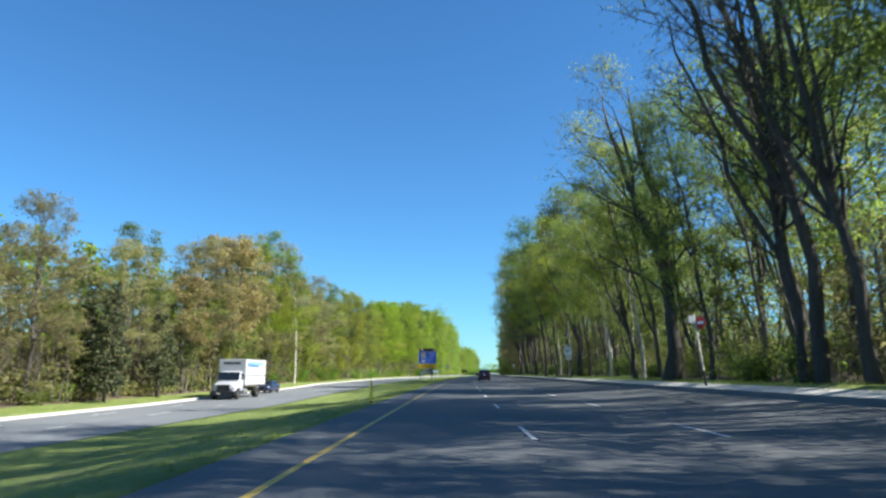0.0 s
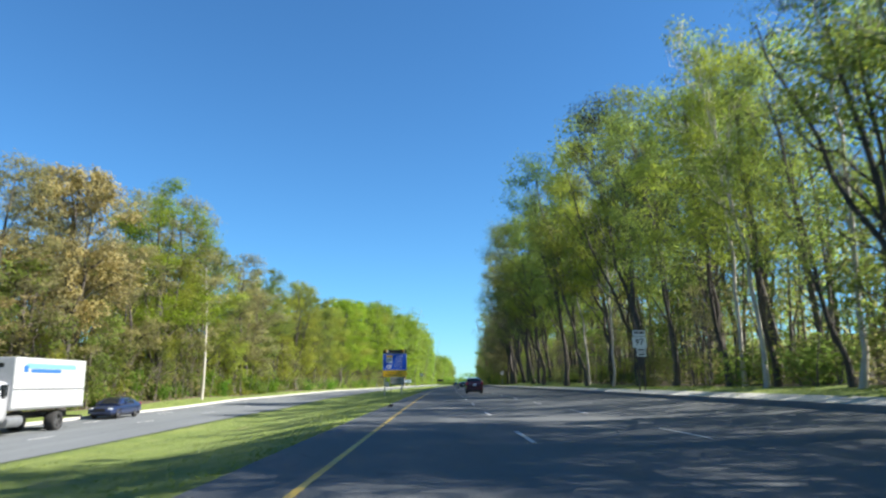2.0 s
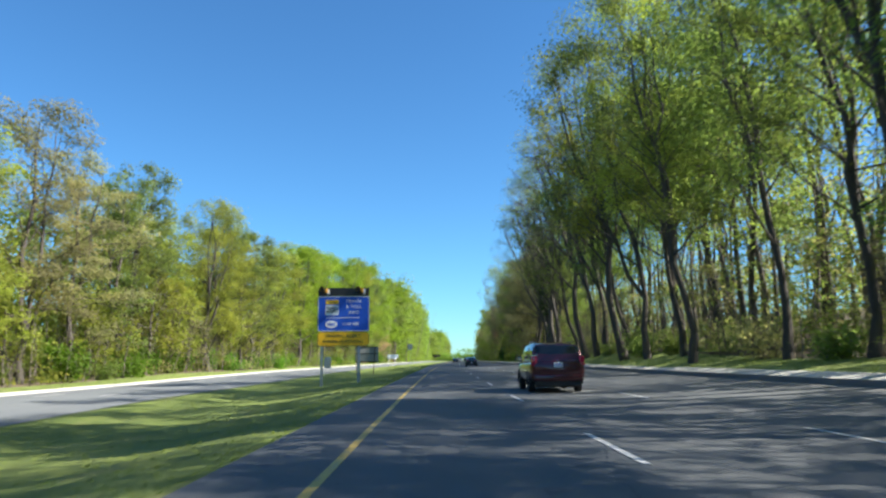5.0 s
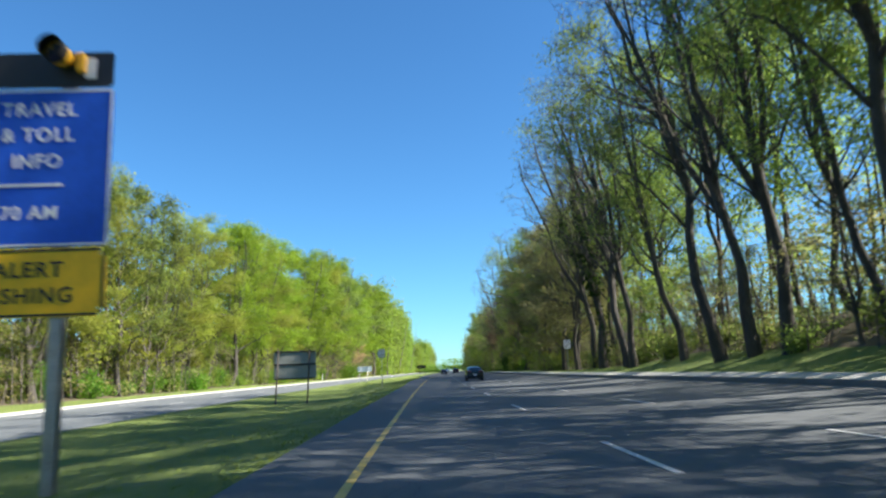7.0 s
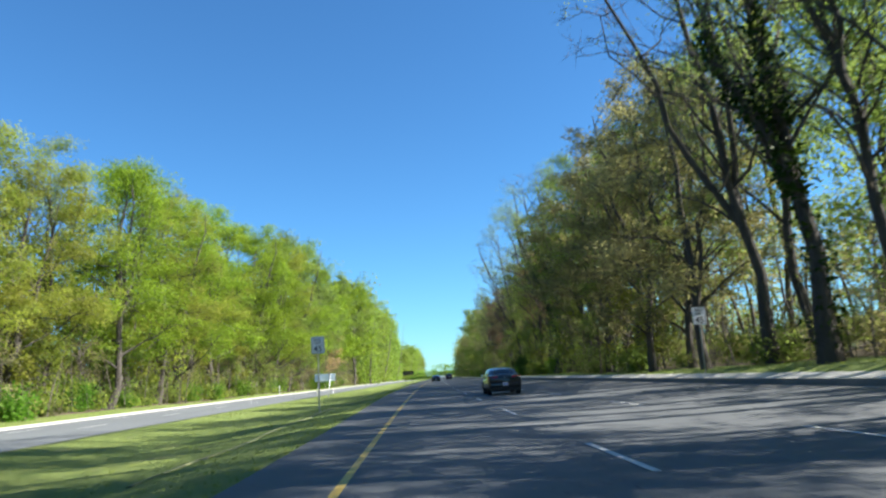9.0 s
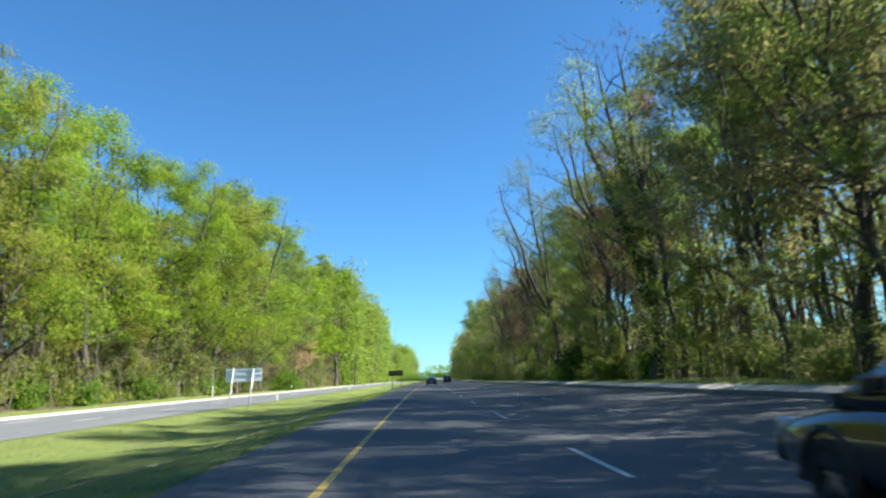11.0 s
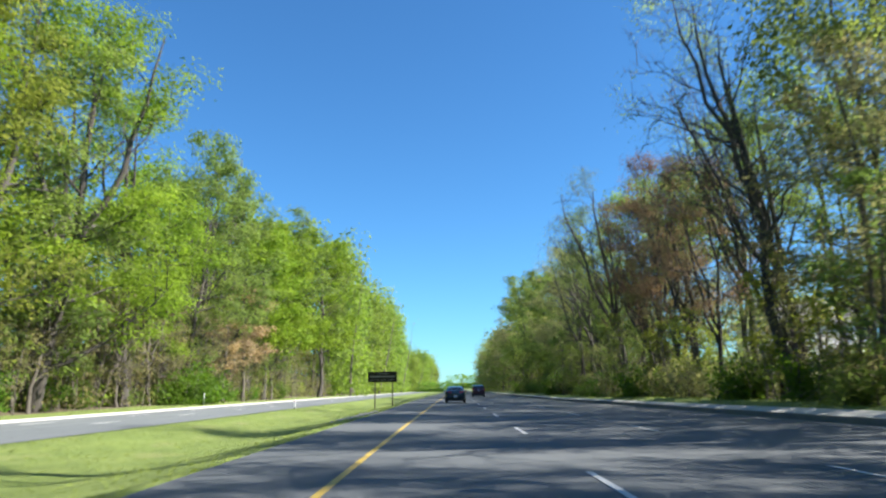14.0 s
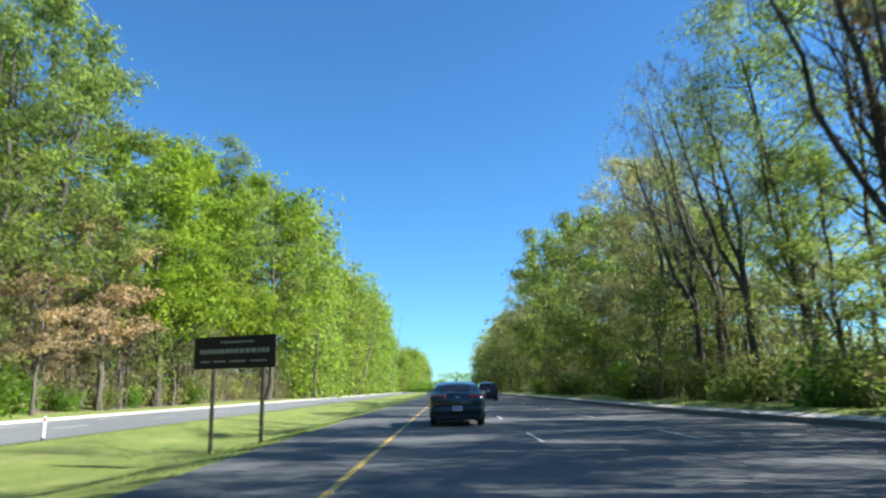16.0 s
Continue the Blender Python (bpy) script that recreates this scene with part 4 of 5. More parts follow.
# the first near stretch stands unseen, kept to shade the road
for n in range(22):
    y = -20 + n * 31
    late = y > 420
    if y > 20:
        put_woods("end_left" + "abc"[n % 3] if late else "left_early" if y < 80 else "left" if y < 215 else "left_late", LEFT_OUT - ((0.2, 3.4, 1.2, 4.6, 2.0)[n % 5] if late else 5.6 if y < 90 else 7.0), y, -1, (1.0, 0.82, 0.93, 0.78, 1.04)[n % 5] if late else 1.25 if y > 240 else 0.85 if y < 90 else 1.0)
    if 145 < y < 205:
        put_woods("right_thin", float(right_edge(y + 16)) + 9, y, 1, 0.55)
    elif 285 < y < 330:
        put_woods("right_late", float(right_edge(y + 16)) + 7.5, y, 1, 0.42)
    else:
        put_woods("end_right" + "abc"[n % 3] if late else "right" if y < 240 else "right_late", 12.6 if late else float(right_edge(y + 16)) + 7.5, y, 1, (0.55, 0.48, 0.6, 0.52)[n % 4] if late else 0.8 if y < 40 else 0.62 if y < 70 else 1.15 if y < 110 else 1.0 if y < 240 else 0.75)
    if not late:
        if y > 20:
            put_woods("far_left", LEFT_OUT - 19, y, -1, 0.9)
        if not 285 < y < 330:
            put_woods("right_back", float(right_edge(y + 16)) + 14.5, y, 1, 0.6 if 40 < y < 70 else 0.95 if y < 110 else 0.55 if 145 < y < 205 else 0.85 if y < 240 else 0.7)
        brush = "tangled brush and young stems under the trees"
        if y > 20:
            put_woods("thicket_tan" if y < 110 or 160 < y < 200 or y > 290 else "thicket_left", LEFT_OUT - 4.6, y, -1, 1.45 if y > 230 else 1.15, brush)
        put_woods("thicket_right", float(right_edge(y + 16)) + (4.0 if y < 215 else 3.0), y, 1, 1.0, brush)
for n in range(5):
    ob = tagged(new("woodland", CHUNKS["hedge"]), "low distant woodland closing the view down the road", "woodland", kind="stuff")
    ob.matrix_world = on_road(-62 + n * 30, 712 + 9 * (n % 2), min(float(ground_level(-46 + n * 30, 712)), 2.5) - 1.0, 90) @ Matrix.Diagonal((1, 1, 0.55 + 0.2 * (n % 2), 1))


# ---- signs and posts ----
BLUE_SIGN = paint("blue_sign_sheeting", (0.008, 0.10, 0.62), 0.6)
AMBER_SIGN = paint("amber_sign_sheeting", (0.95, 0.54, 0.012), 0.55)
WHITE_SIGN = paint("white_sign_sheeting", (0.82, 0.83, 0.84), 0.4)
BLACK_SIGN = paint("black_sign_sheeting", (0.018, 0.018, 0.02), 0.5)
BROWN_SIGN = paint("brown_sign_sheeting", (0.02, 0.013, 0.011), 0.85)
DIM_WRITING = paint("dim_writing", (0.3, 0.29, 0.3), 0.5)
RED_SIGN = paint("red_sign_sheeting", (0.45, 0.015, 0.02), 0.4)
BEACON = paint("beacon_yellow", (0.75, 0.40, 0.02), 0.35)
BACK_GREY = surface("sign_back", (0.26, 0.275, 0.25), (0.33, 0.345, 0.31), 1.2, 0.6, fine=14)
# bare aluminium with the blue of the reflected sky put into its colour
BACK_SKY_TINT = surface("sky_tinted_sign_back", (0.68, 0.8, 0.93), (0.74, 0.85, 0.96), 1.2, 0.45, 0.5, fine=14)
DARK_WOOD = surface("dark_post", (0.05, 0.042, 0.036), (0.09, 0.078, 0.066), 3, 0.9, fine=24, bump=0.3, stretch=(4, 4, 0.4))
YELLOW_POST = paint("yellow_plastic", (0.72, 0.56, 0.02), 0.5)
FACING = pose(0, 0, 0, 90, 0, 0)      # writing upright, read from the road


def panel(name, mat, parent, x, z, w, h, y=0.0, thick=0.012, label="", round_=0.03):
    bm = bmesh.new()
    bmesh.ops.create_cube(bm, size=1, matrix=Matrix.Diagonal((w, thick, h, 1)))
    if round_:
        corner = [e for e in bm.edges if abs(e.verts[0].co.y - e.verts[1].co.y) > thick * 0.5]
        bmesh.ops.bevel(bm, geom=corner, offset=min(round_, w * 0.3, h * 0.3), segments=4, affect="EDGES")
    return child(name, from_bm(name, bm, mat), parent, label, pose(x, y, z))


def wide_post(name, mat, parent, x, y, low, high, w=0.16, d=0.14):
    """An I-shaped steel post."""
    bm = bmesh.new()
    for cx, cy, sx, sy in ((0, -d / 2, w, 0.016), (0, d / 2, w, 0.016), (0, 0, 0.014, d - 0.018)):
        bmesh.ops.create_cube(bm, size=1, matrix=Matrix.Translation((cx, cy, (low + high) / 2)) @ Matrix.Diagonal((sx, sy, high - low, 1)))
    return child(name, from_bm(name, bm, mat), parent, at=pose(x, y, 0))


def text_on(parent, text, mat, x, z, size, y, spread=1.0):
    words("letter", text, mat, parent, Matrix.Translation((x, y, z)) @ FACING, size, spread)


def bars_on(parent, mat, x, z, w, h, y, rng, count=6):
    """Unreadable writing: a row of plain bars."""
    edges = np.cumsum(rng.uniform(0.6, 1.6, count))
    edges = edges / edges[-1] * w
    start = 0.0
    for e in edges:
        panel("bar", mat, parent, x - w / 2 + (start + e) / 2, z, max(0.01, (e - start) * 0.78), h, y, 0.004, round_=0)
        start = e


def info_sign():
    x, y = -6.58, 145.0
    ob = thing("highway_sign", x, y, 0, 1, "large blue and amber travel information sign on two steel posts", "sign")
    ground = float(ground_level(x, y))
    w, top = 3.42, 5.98
    panel("header", BLACK_SIGN, ob, 0, top - 0.28, w - 0.04, 0.54, label="black header panel")
    blue = panel("blue_panel", BLUE_SIGN, ob, 0, top - 1.73, w, 2.32, label="blue panel with white writing", round_=0.05)
    for px, pz, sx, sz in ((0, 1.13, w - 0.04, 0.03), (0, -1.13, w - 0.04, 0.03), (-w / 2 + 0.03, 0, 0.03, 2.22), (w / 2 - 0.03, 0, 0.03, 2.22)):
        panel("border", WHITE_SIGN, blue, px, pz, sx, sz, -0.009, 0.004, round_=0)
    amber = panel("amber_panel", AMBER_SIGN, ob, 0, top - 3.39, w, 0.96, label="amber panel with black writing", round_=0.12)
    for px, pz, sx, sz in ((0, 0.45, w - 0.2, 0.03), (0, -0.45, w - 0.2, 0.03), (-w / 2 + 0.04, 0, 0.03, 0.72), (w / 2 - 0.04, 0, 0.03, 0.72)):
        panel("border", BLACK_SIGN, amber, px, pz, sx, sz, -0.009, 0.004, round_=0)
    f = -0.011
    toll = panel("toll_panel", AMBER_SIGN, blue, -0.76, 0.78, 0.84, 0.3, f, 0.008, round_=0.02)
    text_on(toll, "TOLL", BLACK_SIGN, 0, 0, 0.26, -0.007, 1.05)
    route = panel("route_panel", WHITE_SIGN, blue, -0.77, 0.24, 0.88, 0.68, f, 0.008, round_=0.04)
    text_on(route, "200", BLACK_SIGN, 0, 0, 0.52, -0.007)
    text_on(blue, "TRAVEL", WHITE_SIGN, 0.67, 0.84, 0.28, f, 1.12)
    text_on(blue, "& TOLL", WHITE_SIGN, 0.67, 0.46, 0.28, f, 1.12)
    text_on(blue, "INFO", WHITE_SIGN, 0.67, 0.07, 0.28, f, 1.12)
    panel("rule", WHITE_SIGN, blue, -0.06, -0.27, 2.22, 0.04, f, 0.006, round_=0)
    bm = bmesh.new()
    bmesh.ops.create_cone(bm, cap_ends=True, segments=28, radius1=0.4, radius2=0.4, depth=0.01, matrix=Matrix.Translation((-0.81, f, -0.7)) @ Matrix.Diagonal((1, 1, 0.62, 1)) @ FACING)
    oval = child("oval_badge", from_bm("oval_badge", bm, WHITE_SIGN), blue, "white oval badge")
    for k in range(4):
        panel("bar", BLUE_SIGN, oval, -1.005 + k * 0.13, -0.7, 0.07, 0.2, f - 0.008, 0.004, round_=0)
    text_on(blue, "1670 AM", WHITE_SIGN, 0.46, -0.68, 0.27, f, 1.1)
    text_on(amber, "TRAFFIC ALERT", BLACK_SIGN, -0.04, 0.17, 0.305, f, 1.12)
    text_on(amber, "WHEN FLASHING", BLACK_SIGN, -0.04, -0.19, 0.305, f, 1.12)
    for px in (-1.42, 1.03):
        wide_post("post", STEEL, ob, px, 0.12, ground - 0.3, top - 0.1)
        for pz in (-0.7, -1.6, -2.4, -3.3):
            child("bracket", box("bracket", STEEL, (0.3, 0.04, 0.06), bevel=0.006), ob, at=pose(px, 0.03, top + pz))
    child("cabinet", box("cabinet", STEEL, (0.42, 0.3, 0.72), bevel=0.02), ob, "grey steel control cabinet on the post", pose(-1.04, 0.2, ground + 1.45))
    for px in (-1.26, 1.12):
        beacon = child("beacon", lofted("beacon", BEACON, [[(r * math.cos(a), yy, r * math.sin(a)) for a in np.linspace(0, 2 * np.pi, 17)[:-1]] for yy, r in
                       ((0.12, 0.06), (0.10, 0.13), (0.0, 0.16), (-0.14, 0.165))]), ob, "yellow flashing beacon", pose(px - 0.14, -0.12, top - 0.12))
        v, fcs = tube([(0, -0.13, 0), (0, -0.22, 0), (0, -0.36, 0.01)], (0.168, 0.17, 0.172), 18)
        child("visor", mesh("visor", v, fcs.tolist(), BLACK_SIGN, smooth=True), beacon, "black visor")
        panel("lens", BLACK_SIGN, beacon, 0, 0, 0.24, 0.24, -0.15, 0.01, round_=0.09)
        child("mount", box("mount", BEACON, (0.12, 0.1, 0.3), bevel=0.02), ob, at=pose(px + 0.12, -0.06, top - 0.2))
        panel("plate", WHITE_SIGN, ob, px + 0.24, top - 0.26, 0.17, 0.32, -0.011, 0.01, round_=0.01)


def backed_sign(name, x, y, turn, w, h, low, label, mat, posts, frame_mat, lean=0.0):
    """A board seen from behind, on two posts, with stiffening rails."""
    ob = thing(name, x, y, 0, turn, label, "sign")
    panel("board", mat, ob, 0, low + h / 2, w, h, 0.06, 0.02)
    for z in (low + 0.03, low + h * 0.52, low + h - 0.05):
        child("rail", box("rail", frame_mat, (w - 0.04, 0.05, 0.1), bevel=0.01), ob, at=pose(0, 0.022, z))
    for px in posts:
        c, s = math.cos(radians(turn)), math.sin(radians(turn))
        g = float(ground_level(x + px * c, y + px * s)) - 0.25
        v, f = tube([(px + lean * (g - low - h), -0.03, g), (px, -0.03, low + h + 0.06)], (0.05, 0.05), 8)
        child("post", mesh("post", v, f.tolist() + [tuple(range(8, 16))], DARK_WOOD if frame_mat is not BACK_SKY_TINT else STEEL, smooth=True), ob)
    return ob


def route_sign(x, y):
    g = float(ground_level(x, y))
    ob = thing("route_sign", x, y, g, -6, "white route ninety-seven marker with smaller plates on a post", "sign")
    rng = np.random.default_rng(3)
    for px in (-0.12, 0.2):
        child("post", box("post", DARK_WOOD, (0.09, 0.09, 3.9), bevel=0.01), ob, at=pose(px, 0.06, 1.65))
    upper = panel("plate", WHITE_SIGN, ob, 0, 3.46, 0.76, 0.36)
    bars_on(upper, BLACK_SIGN, 0, 0.04, 0.6, 0.14, -0.009, rng, 7)
    number = panel("plate", WHITE_SIGN, ob, 0, 2.92, 0.82, 0.66)
    text_on(number, "97", BLACK_SIGN, 0, 0, 0.52, -0.008)
    for z in (2.46, 2.18):
        p = panel("plate", WHITE_SIGN, ob, 0.08, z, 0.56, 0.25)
        panel("bar", BLACK_SIGN, p, 0, 0, 0.4, 0.08, -0.009, 0.004, round_=0)


def speed_sign(x, y, top, label):
    g = float(ground_level(x, y))
    ob = thing("speed_limit_sign", x, y, g, 0, label, "sign")
    child("post", box("post", STEEL, (0.06, 0.05, top - g + 0.35), bevel=0.008), ob, at=pose(0, 0.04, (top - g - 0.35) / 2))
    face = panel("face", WHITE_SIGN, ob, 0, top - g - 0.42, 0.66, 0.84)
    for px, pz, sx, sz in ((0, 0.38, 0.58, 0.014), (0, -0.38, 0.58, 0.014), (-0.29, 0, 0.014, 0.74), (0.29, 0, 0.014, 0.74)):
        panel("border", BLACK_SIGN, face, px, pz, sx, sz, -0.008, 0.004, round_=0)
    text_on(face, "SPEED", BLACK_SIGN, 0, 0.26, 0.15, -0.008)
    text_on(face, "LIMIT", BLACK_SIGN, 0, 0.10, 0.15, -0.008)
    text_on(face, "45", BLACK_SIGN, 0, -0.2, 0.42, -0.008)


def stop_sign(x, y):
    g = float(ground_level(x, y))
    ob = thing("stop_sign", x, y, g, 0, "red stop sign on a pale leaning post at the side street", "sign")
    v, f = tube([(0.12, 0, -0.3), (-0.3, 0, 3.4)], (0.055, 0.055), 8)
    child("post", mesh("post", v, f.tolist() + [tuple(range(8, 16))], BARK_PALE, smooth=True), ob)
    v, f = tube([(0.086, 0, 0.0), (0.001, 0, 0.75)], (0.062, 0.062), 8)
    child("sleeve", mesh("sleeve", v, f.tolist(), BLACK_SIGN, smooth=True), ob, "black sleeve at the post's foot")
    bm = bmesh.new()
    bmesh.ops.create_cone(bm, cap_ends=True, segments=8, radius1=0.33, radius2=0.33, depth=0.012, matrix=pose(0, 0, 0, 90, 0, 0) @ pose(0, 0, 0, 0, 0, 22.5))
    face = child("face", from_bm("face", bm, RED_SIGN), ob, at=pose(-0.02, -0.06, 3.0, 0, 0, -66))
    panel("bar", WHITE_SIGN, face, 0, 0, 0.38, 0.13, -0.009, 0.004, round_=0)
    panel("plate", WHITE_SIGN, ob, -0.42, 3.15, 0.3, 0.36, -0.05)


def memorial_sign():
    x, y, turn = -5.6, 328.8, -22
    ob = thing("memorial_sign", x, y, 0, turn, "dark brown dedication sign on two dark posts in the median grass", "sign")
    low, h, w = 1.84, 0.86, 2.68
    board = panel("board", BROWN_SIGN, ob, 0, low + h / 2, w, h, 0, 0.03)
    rng = np.random.default_rng(8)
    bars_on(board, DIM_WRITING, 0.1, 0.27, 1.1, 0.05, -0.017, rng, 9)
    bars_on(board, DIM_WRITING, 0, 0.03, 2.3, 0.12, -0.017, rng, 15)
    bars_on(board, DIM_WRITING, 0, -0.24, 2.3, 0.04, -0.017, rng, 4)
    for px in (-0.72, 0.9):
        c, s = math.cos(radians(turn)), math.sin(radians(turn))
        g = float(ground_level(x + px * c, y + px * s))
        wide_post("post", DARK_WOOD, ob, px, 0.08, g - 0.3, low + 0.3, 0.075, 0.06)


def marker_post(name, x, y, h, mat, label, r=0.045, band=None):
    g = float(ground_level(x, y))
    ob = thing(name, x, y, g, plant.uniform(0, 90), label, "marker post")
    v, f = tube([(0, 0, -0.2), (0, 0, h * 0.5), (0.015, 0, h)], (r, r, r * 0.95), 8)
    child("post", mesh("post", v, f.tolist() + [tuple(range(16, 24))], mat, smooth=True), ob)
    v, f = tube([(0, 0, -0.05), (0, 0, 0.1)], (r * 1.9, r * 1.5), 10)
    child("base", mesh("base", v, f.tolist() + [tuple(range(10, 20))], BLACK_SIGN, smooth=True), ob)
    if band:
        v, f = tube([(0.012, 0, h * 0.78), (0.014, 0, h * 0.93)], (r * 1.06, r * 1.06), 8)
        child("band", mesh("band", v, f.tolist(), band, smooth=True), ob, "reflective band")


info_sign()
backed_sign("highway_sign", -8.95, 180.2, 6, 2.62, 1.75, 0.98, "grey-green back of a road sign on two leaning posts", BACK_GREY, (-1.02, 0.92), BLACK_SIGN, 0.05)
backed_sign("highway_sign", -12.75, 258.6, 8, 2.45, 0.86, 1.45, "pale aluminium back of a road sign, sky reflection tinted in, on two leaning posts", BACK_SKY_TINT, (-0.72, 0.64), BACK_SKY_TINT, 0.1)
route_sign(12.5, 85.5)
speed_sign(-5.5, 206.8, 3.5, "white speed limit forty-five sign in the median grass")
speed_sign(12.9, 204.0, 3.7, "white speed limit forty-five sign before the trees")
stop_sign(12.3, 41.0)
memorial_sign()
marker_post("marker_post", -3.03, 38.6, 0.98, YELLOW_POST, "thin yellow plastic marker post at the pavement edge")
marker_post("marker_post", -14.65, 278.7, 0.85, WHITE_SIGN, "short white marker post beside the opposing lanes", band=RED_SIGN)
marker_post("marker_post", -14.3, 336.0, 0.85, WHITE_SIGN, "short white marker post beside the opposing lanes", band=RED_SIGN)
marker_post("marker_post", -27.0, 349.0, 1.3, WHITE_SIGN, "pale marker post beyond the far kerb")
marker_post("marker_post", -27.2, 300.0, 1.5, WHITE_SIGN, "pale marker post beyond the far kerb")


def dead_tree(x, y, height):
    rng = np.random.default_rng(77)
    ob = thing("dead_tree", x, y, float(ground_level(x, y)), 0, "tall pale dead tree stem without bark or leaf", "dead tree")
    p = branch(rng, (0, 0, -0.3), (0.05, 0, 1), height, 0, 9, 0.03)
    v, f = tube(p, np.linspace(0.2, 0.05, 10), 8)
    child("trunk", mesh("trunk", v, f, BARK_PALE, smooth=True), ob)
    for i, a in ((5, 0.4), (7, 2.6), (8, 4.4)):
        b = branch(rng, p[i], (math.cos(a), math.sin(a), 0.7), 1.8, 0.1, 3, 0.12)
        v, f = tube(b, (0.05, 0.035, 0.02, 0.008), 5)
        child("branch", mesh("branch", v, f, BARK_PALE, smooth=True), ob)


dead_tree(-28.4, 129.0, 16.5)

# ---- vehicles ----
GLASS = paint("tinted_glass", (0.012, 0.016, 0.02), 0.06, 0.0, 0.0, 0.02)
TYRE = surface("tyre_rubber", (0.018, 0.018, 0.018), (0.03, 0.03, 0.03), 8, 0.9, fine=60, bump=0.2)
RIM = surface("wheel_alloy", (0.35, 0.35, 0.36), (0.48, 0.48, 0.49), 5, 0.35, 0.9, fine=40)
TRIM = paint("black_trim", (0.014, 0.014, 0.015), 0.5)
CHROME = paint("chrome", (0.6, 0.61, 0.62), 0.15, 1.0)
TAIL = paint("tail_lamp_red", (0.42, 0.006, 0.04), 0.15, 0.0, 1.0)
LAMP = paint("lamp_lens", (0.5, 0.52, 0.55), 0.12, 0.0, 1.0)
PLATE = paint("plate_white", (0.7, 0.7, 0.68), 0.4)


def ring(half, low, high, y, power=0.5, n=22, flat=0.0):
    mid, tall = (low + high) / 2, (high - low) / 2
    pts = []
    for k in range(n):
        a = 2 * math.pi * (k + 0.5) / n
        c, s = math.cos(a), math.sin(a)
        x = math.copysign(abs(c) ** power, c) * half
        z = mid + math.copysign(abs(s) ** power, s) * tall
        pts.append((x * (1 - flat * max(0, (z - mid) / tall)), y, z))
    return pts


def wheel(parent, x, y, r, width, turn=0):
    prof = [(r * 0.62, -width / 2), (r * 0.92, -width / 2), (r, -width * 0.32), (r, width * 0.32), (r * 0.92, width / 2), (r * 0.62, width / 2)]
    rings = [[(w, q * math.cos(a), q * math.sin(a)) for q, w in prof] for a in np.linspace(0, 2 * np.pi, 25)[:-1]]
    k = len(prof)
    verts = [p for g in rings for p in g]
    faces = [(i * k + j, i * k + (j + 1) % k, ((i + 1) % 24) * k + (j + 1) % k, ((i + 1) % 24) * k + j) for i in range(24) for j in range(k)]
    w = child("wheel", mesh("wheel", verts, faces, TYRE, smooth=True), parent, at=pose(x, y, r))
    side = 1 if x > 0 else -1
    bm = bmesh.new()
    bmesh.ops.create_cone(bm, cap_ends=True, segments=24, radius1=r * 0.63, radius2=r * 0.63, depth=width * 0.55, matrix=pose(0, 0, 0, 0, 90, 0))
    child("rim", from_bm("rim", bm, TRIM), w)
    for q in range(5):
        a = q * 72
        child("spoke", box("spoke", RIM, (0.03, r * 0.16, r * 0.58), bevel=0.008), w, at=pose(side * width * 0.3, 0, 0, a, 0, 0) @ pose(0, 0, r * 0.33))
    child("hub", box("hub", RIM, (0.04, r * 0.3, r * 0.3), bevel=0.03), w, at=pose(side * width * 0.31, 0, 0))
    return w


def skin(name, mat, top, ys, half, parent, lift=0.012, shrink=1.0):
    """A curved pane laid on the roof line between two stations."""
    verts, faces, n = [], [], 9
    for y in ys:
        z, h = top(y), half(y) * shrink
        verts += [(h * (2 * k / (n - 1) - 1), y, z + lift - 0.05 * (abs(2 * k / (n - 1) - 1)) ** 3) for k in range(n)]
    for i in range(len(ys) - 1):
        for k in range(n - 1):
            faces.append((i * n + k, i * n + k + 1, (i + 1) * n + k + 1, (i + 1) * n + k))
    me = mesh(name, verts, faces, mat, smooth=True)
    ob = child(name, me, parent)
    m = ob.modifiers.new("thick", "SOLIDIFY")
    m.thickness, m.offset = 0.012, 1
    return ob


